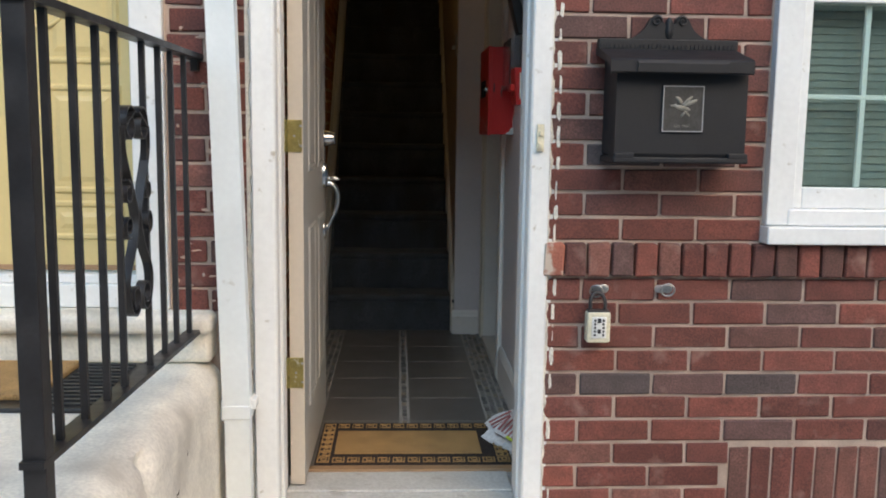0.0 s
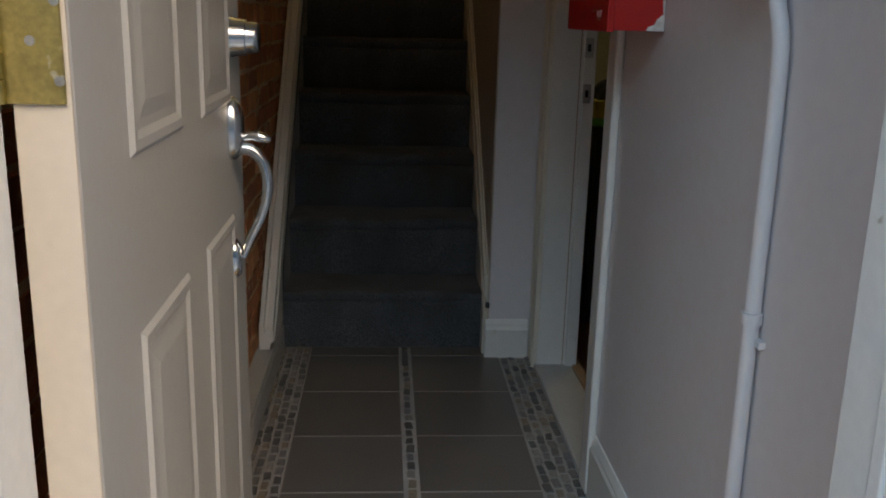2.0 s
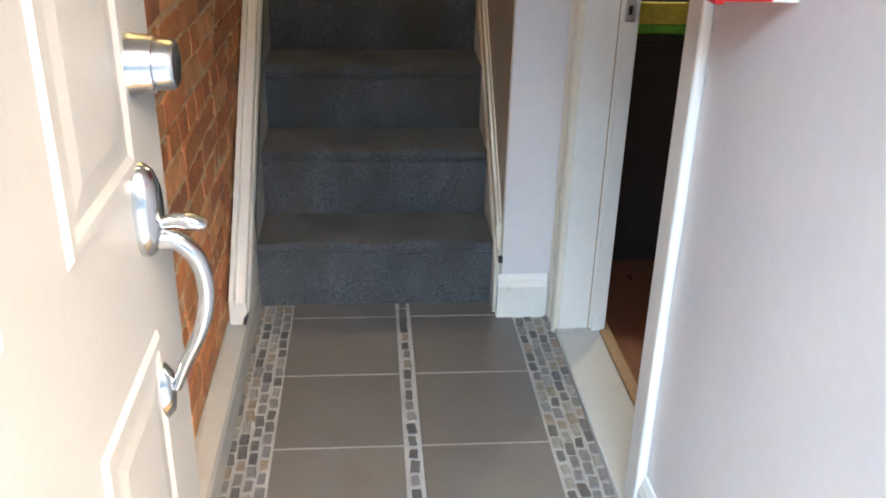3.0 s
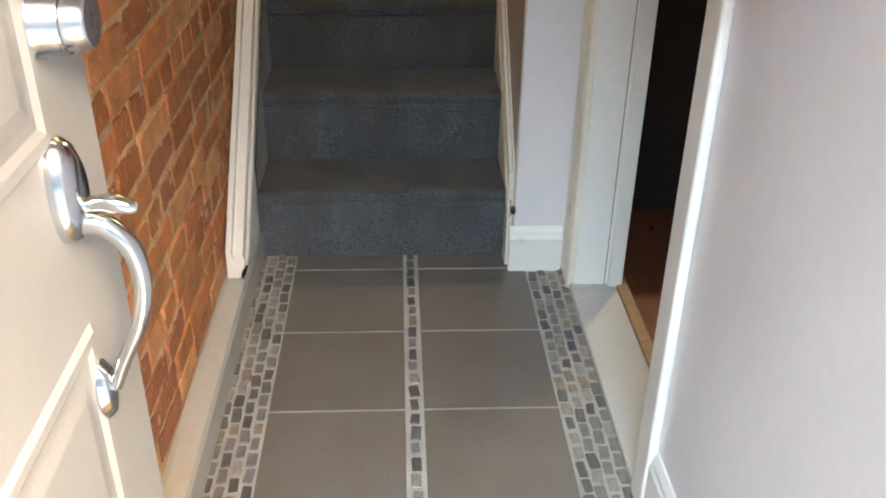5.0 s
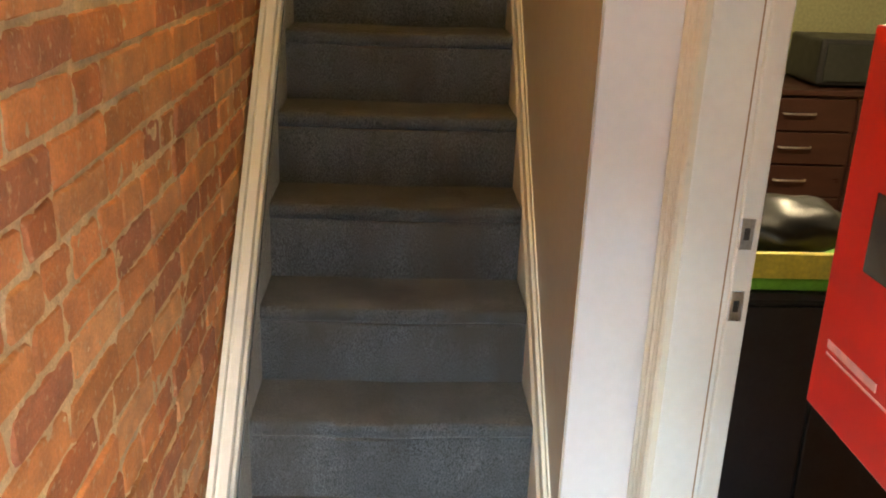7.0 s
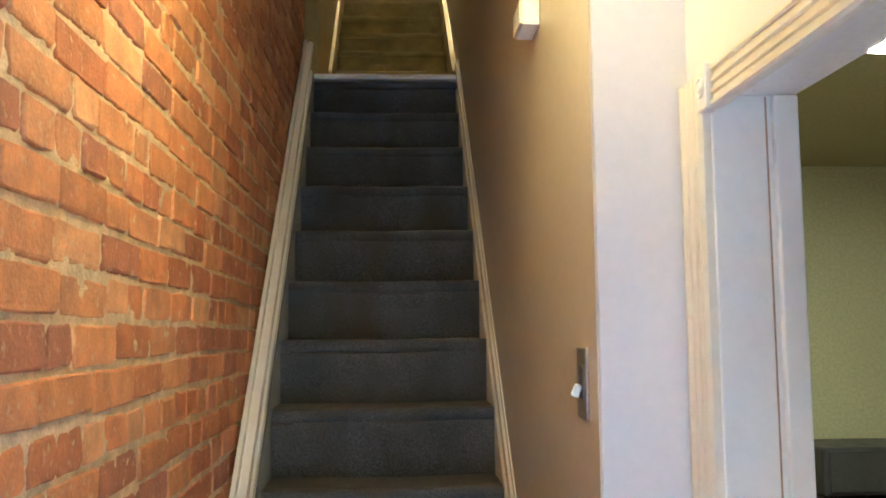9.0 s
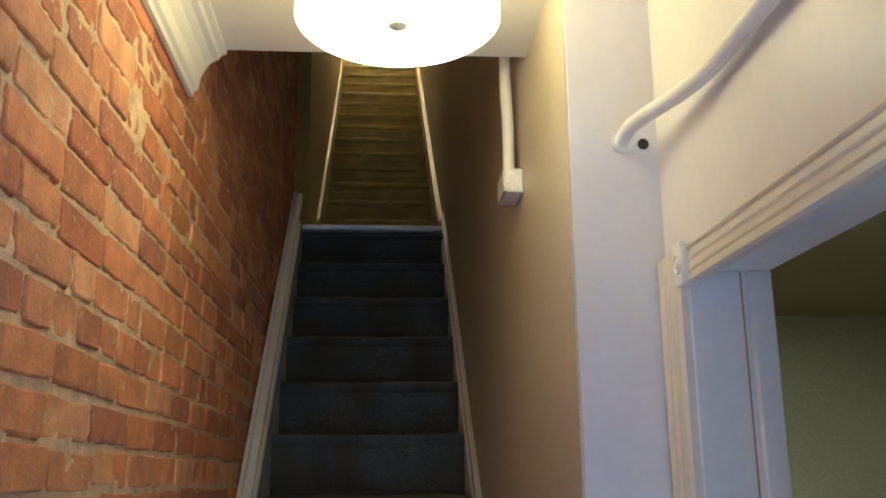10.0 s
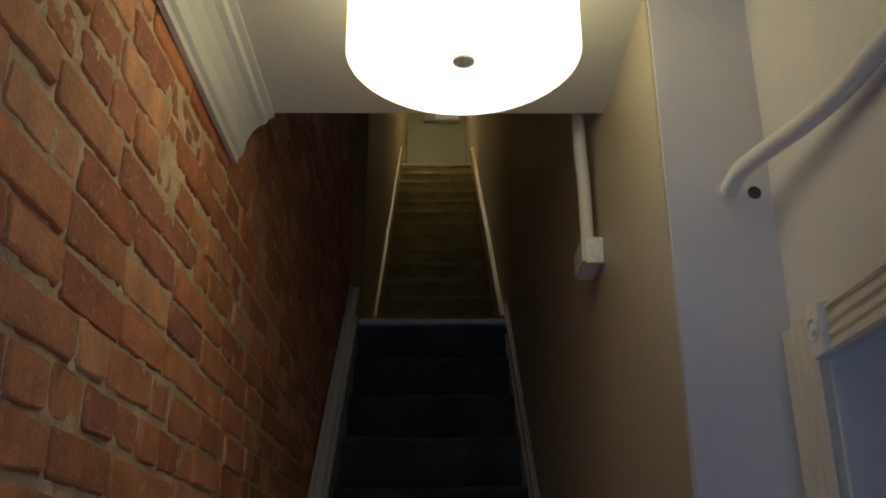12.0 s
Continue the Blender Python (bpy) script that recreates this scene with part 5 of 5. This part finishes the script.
peb = variants("mosaic_stone", "pebble", 8, pebble)
far, near = [], 0
cols = [0.0183] + [-0.318 - 0.0268 * c for c in range(4)] + [0.356 + 0.0268 * c for c in range(4)]
for ci, x in enumerate(cols):
    for r in range(46):
        y = 2.452 - 0.0475 * r - (0.0237 if ci % 2 else 0)
        if y < 0.83 or (x > 0.3 and y > 2.375) or (x > 0.44 and y < 1.56):
            continue
        k, s = rng.randrange(8), rng.uniform(0.92, 1.05)
        loc = (x + rng.uniform(-.0015, .0015), y + rng.uniform(-.0012, .0012), -0.0018)
        if 1.55 < y < 2.47 and near < 300 and not (ci in (3, 4) and x < 0 and y < 1.7):
            near += 1
            place("mosaic_stone", peb[k], loc, floor, (0, 0, rng.choice((0, 180)) + rng.uniform(-5, 5)), (s, s * rng.uniform(0.9, 1.1), 1))
        else:
            far.append((k, Matrix.LocRotScale(loc, Euler((0, 0, rng.uniform(-.1, .1))), (s, s, 1))))
joined("mosaic_stones", peb, far, "pebble_far", floor, "small grey mosaic stones set in grout")

# ---------------------------------------------------------------- bricks of the front
P = 0.0708
BL = 0.219
fb = {}
for length in (0.208, 0.098, 0.15, 0.05):
    fb[length] = variants("brick", "front_brick", 5, lambda k, s=length: bevel_block(s, 0.05, 0.0618, k + int(s * 1000), 0.0018, 0.0035))
rng = random.Random(5)
far_front = []
FB_ALL = [m for v in fb.values() for m in v]


def front_row(z, x0, x1, shift, parent, near, depth=0.0):
    """One course between x0 and x1; joints fall at shift + n * BL."""
    n0 = math.floor((x0 - shift) / BL)
    x = shift + n0 * BL
    while x < x1 - 0.01:
        a, b = max(x + 0.0045, x0), min(x + BL - 0.0045, x1)
        if b - a > 0.025:
            near_len = min(fb, key=lambda q: abs(q - (b - a)))
            k = rng.randrange(5)
            loc = ((a + b) / 2, 0.022 + depth + rng.uniform(-.0015, .0015), z)
            sc = ((b - a) / near_len, 1, 1)
            if near:
                place("brick", fb[near_len][k], loc, parent, (rng.uniform(-.4, .4), rng.uniform(-.35, .35), rng.uniform(-.3, .3)), sc)
            else:
                far_front.append((FB_ALL.index(fb[near_len][k]), Matrix.LocRotScale(loc, None, sc)))
        x += BL


# courses below and above the rowlock band
for i in range(14):
    z = 0.679 - P * i
    sh = 0.627 if i % 2 else 0.737
    end = 0.977 if i >= 7 else 1.55
    front_row(z, 0.415, end, sh, wall_front_right, z > 0.0)
    if i < 7:
        front_row(z, 1.55, 4.0, sh, wall_front_right, False)
for i in range(76):
    z = 0.854 + P * i
    sh = 0.627 if i % 2 == 0 else 0.737
    if z < 1.62:
        front_row(z, 0.415, 1.034, sh, wall_front_right, True)
        front_row(z, 2.29, 4.0, sh, wall_front_right, False)
    elif z < 2.2:
        front_row(z, 0.415, 1.034, sh, wall_front_right, False)
        front_row(z, 2.29, 4.0, sh, wall_front_right, False)
    else:
        front_row(z, 0.415 if z < 2.22 else -0.43, 4.0, sh, wall_front_right, False)
    if z > 2.8:
        front_row(z, -4.0, -0.44, sh, wall_front_right, False)
for i in range(30):
    z = 0.64 + P * i
    front_row(z, -0.648, -0.4265, -0.645 if i % 2 else -0.545, wall_front_left, 0.6 < z < 1.75)
for i in range(9):
    z = 0.64 - P * (i + 1)
    front_row(z, -0.51, -0.4265, -0.61 if i % 2 else -0.545, wall_front_left, z > 0.05)
sold = variants("brick", "front_brick", 5, lambda k: bevel_block(0.0595, 0.05, 0.196, k + 50, 0.0012, 0.0035))
for k in range(22):
    x = 1.012 + 0.0665 * k
    for z in (0.103, -0.103):
        if x < 1.6 and z > 0:
            place("brick", sold[k % 5], (x, 0.022 + rng.uniform(-.001, .001), z), wall_front_window, (0, rng.uniform(-.5, .5), 0))
rowl = variants("brick", "front_brick", 5, lambda k: bevel_block(0.0615, 0.09, 0.095, k + 80, 0.0018, 0.0045))
first = variants("brick", "corner_brick", 1, lambda k: bevel_block(0.0585, 0.09, 0.094, 90, 0.0018, 0.005))
for k in range(40):
    x = 0.495 + 0.0683 * (k - 1) if k else 0.4315
    if x < 3.9:
        place("brick", rowl[k % 5] if k else first[0], (x, 0.018 + rng.uniform(-.003, .002), 0.768), wall_front_window, (rng.uniform(-1, 1), rng.uniform(-.8, .8), 0), (1.0, 1, 1))
joined("bricks", FB_ALL, far_front, "front_brick_far", wall_front_right, "red bricks higher up the house front")

# ---------------------------------------------------------------- bricks of the hall wall
PI = 0.0668
SL, HD = 0.202, 0.104


def worn_brick(l, seed):
    """An old hand-made brick with a worn, uneven outline: length along x, face towards -y."""
    r = random.Random(seed)
    h, d = 0.0582, 0.05
    hl, hh, c = l / 2, h / 2, min(0.0065, l * 0.14)
    outline = [(-hl + c, -hh), (0.0, -hh), (hl - c, -hh), (hl, -hh + c), (hl, hh - c), (hl - c, hh), (0.0, hh), (-hl + c, hh), (-hl, hh - c), (-hl, -hh + c)]
    own = bmesh.new()
    rough = [(r.uniform(-.0024, .0024), r.uniform(-.0022, .0022)) for _ in outline]
    tilt, lean = r.uniform(-.012, .012), r.uniform(-.02, .02)
    rings = []
    for y, inset, amp in ((d / 2, 0.0, 0.6), (-d / 2 + 0.005, 0.0, 1.0), (-d / 2, 0.0036, 1.2)):
        ring = []
        for (x, z), (jx, jz) in zip(outline, rough):
            kx, kz = (hl - inset) / hl, (hh - inset) / hh
            out = (x * tilt + z * lean + r.uniform(-.0011, .0011)) if inset else 0.0
            ring.append(own.verts.new((x * kx + jx * amp, y + out, z * kz + jz * amp)))
        rings.append(ring)
    for r0, r1 in zip(rings, rings[1:]):
        for j in range(10):
            own.faces.new((r0[j], r0[(j + 1) % 10], r1[(j + 1) % 10], r1[j]))
    own.faces.new(rings[-1])
    bmesh.ops.recalc_face_normals(own, faces=own.faces[:])
    for f in own.faces:
        f.smooth = len(f.verts) == 4
    if own.faces[-1].normal.y > 0:
        bmesh.ops.reverse_faces(own, faces=own.faces[:])
    return own


ob_ = {}
for length in (0.200, 0.096, 0.145, 0.055):
    ob_[length] = variants("brick", "old_brick", 10, lambda k, s=length: worn_brick(s, k + 7 * int(s * 1000)))
OB_ALL = [m for v in ob_.values() for m in v]
far_old, count = [], 0
rng = random.Random(9)
for i in range(94):
    z = 0.128 + PI * i
    header = i % 6 == 3
    pitch = HD if header else SL
    y = 0.22 - (0.106 if i % 2 else 0.0) - rng.uniform(0, 0.05)
    while y < 5.34:
        gap = rng.uniform(0.004, 0.011)
        ln = pitch * rng.uniform(0.92, 1.05)
        if not header and rng.random() < 0.20:
            ln *= rng.choice((0.48, 0.55, 0.70))
        a, b = max(y, 0.205), min(y + ln - gap, 5.345)
        y += ln
        if b - a < 0.03:
            continue
        key = min(ob_, key=lambda q: abs(q - (b - a)))
        k = rng.randrange(10)
        loc = (BRICK_X - 0.0248 + rng.uniform(-.0030, .0018), (a + b) / 2, z + rng.uniform(-.003, .003) + 0.005 * math.sin(y * 1.7 + i * 0.4))
        turn = (rng.uniform(-.7, .7), rng.uniform(-1.2, 1.2), 90 + rng.uniform(-.5, .5))
        sc = ((b - a) / key, 1, rng.uniform(0.93, 1.05))
        if 1.0 < a and b < 2.75 and 0.75 < z < 2.45 and count < 300:
            count += 1
            place("brick", ob_[key][k], loc, wall_brick, turn, sc)
        else:
            far_old.append((OB_ALL.index(ob_[key][k]), Matrix.LocRotScale(loc, Euler([radians(t) for t in turn]), sc)))
joined("bricks", OB_ALL, far_old, "old_brick_far", wall_brick, "rough orange-red bricks of the stair wall")

# rough mortar, slurried over the brick edges here and there
NY, NZ, PITCH = 250, 226, 0.0112
vs = []
for j in range(NZ + 1):
    for i in range(NY + 1):
        y, z = 0.90 + PITCH * i, 0.100 + PITCH * j
        q = Vector((y, z, 0.0))
        lump = 0.0050 * noise.noise(q * 26) + 0.0035 * noise.noise(q * 70 + Vector((7, 3, 1)))
        slurry = max(0.0, noise.noise(q * 3.1 + Vector((2, 9, 4))) - 0.50) * 0.020
        vs.append((BRICK_X - 0.0046 + min(lump + min(slurry, 0.0050), 0.0060), y, z))
fs = [(j * (NY + 1) + i, j * (NY + 1) + i + 1, (j + 1) * (NY + 1) + i + 1, (j + 1) * (NY + 1) + i) for j in range(NZ) for i in range(NY)]
me = bpy.data.meshes.new("mortar")
me.from_pydata(vs, [], fs)
me.shade_smooth()
me.materials.append(M["old_mortar"])
ob = new("mortar", me)
ob.parent = wall_brick
tagged(ob, "lumpy tan mortar smeared over the joints", kind="stuff")

# spalled patches and old mortar on the strip of brick between the doors
rng = random.Random(41)
own = bmesh.new()
for k in range(34):
    cx, cz = rng.uniform(-0.640, -0.432), 0.62 + rng.random() ** 1.6 * 1.0
    hw, hh = rng.uniform(0.004, 0.016), rng.uniform(0.002, 0.007)
    ring = [own.verts.new((cx + hw * rng.uniform(0.5, 1.4) * math.cos(a), -0.0036, cz + hh * rng.uniform(0.4, 1.6) * math.sin(a))) for a in [2 * math.pi * j / 11 for j in range(11)]]
    mid = own.verts.new((cx, -0.0066, cz))
    for j in range(11):
        own.faces.new((ring[j], ring[(j + 1) % 11], mid))
bmesh.ops.recalc_face_normals(own, faces=own.faces[:])
ob = link_mesh("spalled_patches", own, "spall")
ob.parent = wall_front_left
tagged(ob, "pale spalled patches on the brick", kind="stuff")

# dabs of white paint left on the brick ends beside the door frame
rng = random.Random(77)
own = bmesh.new()
for i in range(24):
    cz, cx = -0.02 + P * i + rng.uniform(-.006, .006), 0.436 + rng.uniform(-.005, .005)
    if rng.random() < 0.12 or 0.71 < cz < 0.83:
        continue
    hw, hh = rng.uniform(0.0025, 0.0065), rng.uniform(0.020, 0.034)
    ring = []
    for j in range(14):
        a = 2 * math.pi * j / 14
        ring.append(own.verts.new((cx + hw * math.copysign(abs(math.cos(a)) ** 0.5, math.cos(a)) * rng.uniform(0.6, 1.3), -0.0040, cz + hh * math.copysign(abs(math.sin(a)) ** 0.6, math.sin(a)) * rng.uniform(0.85, 1.1))))
    mid = own.verts.new((cx, -0.0062, cz))
    for j in range(14):
        own.faces.new((ring[j], ring[(j + 1) % 14], mid))
bmesh.ops.recalc_face_normals(own, faces=own.faces[:])
ob = link_mesh("paint_dabs", own, "caulk")
ob.parent = wall_front_right
tagged(ob, "dabs of white paint on the brick", kind="stuff")
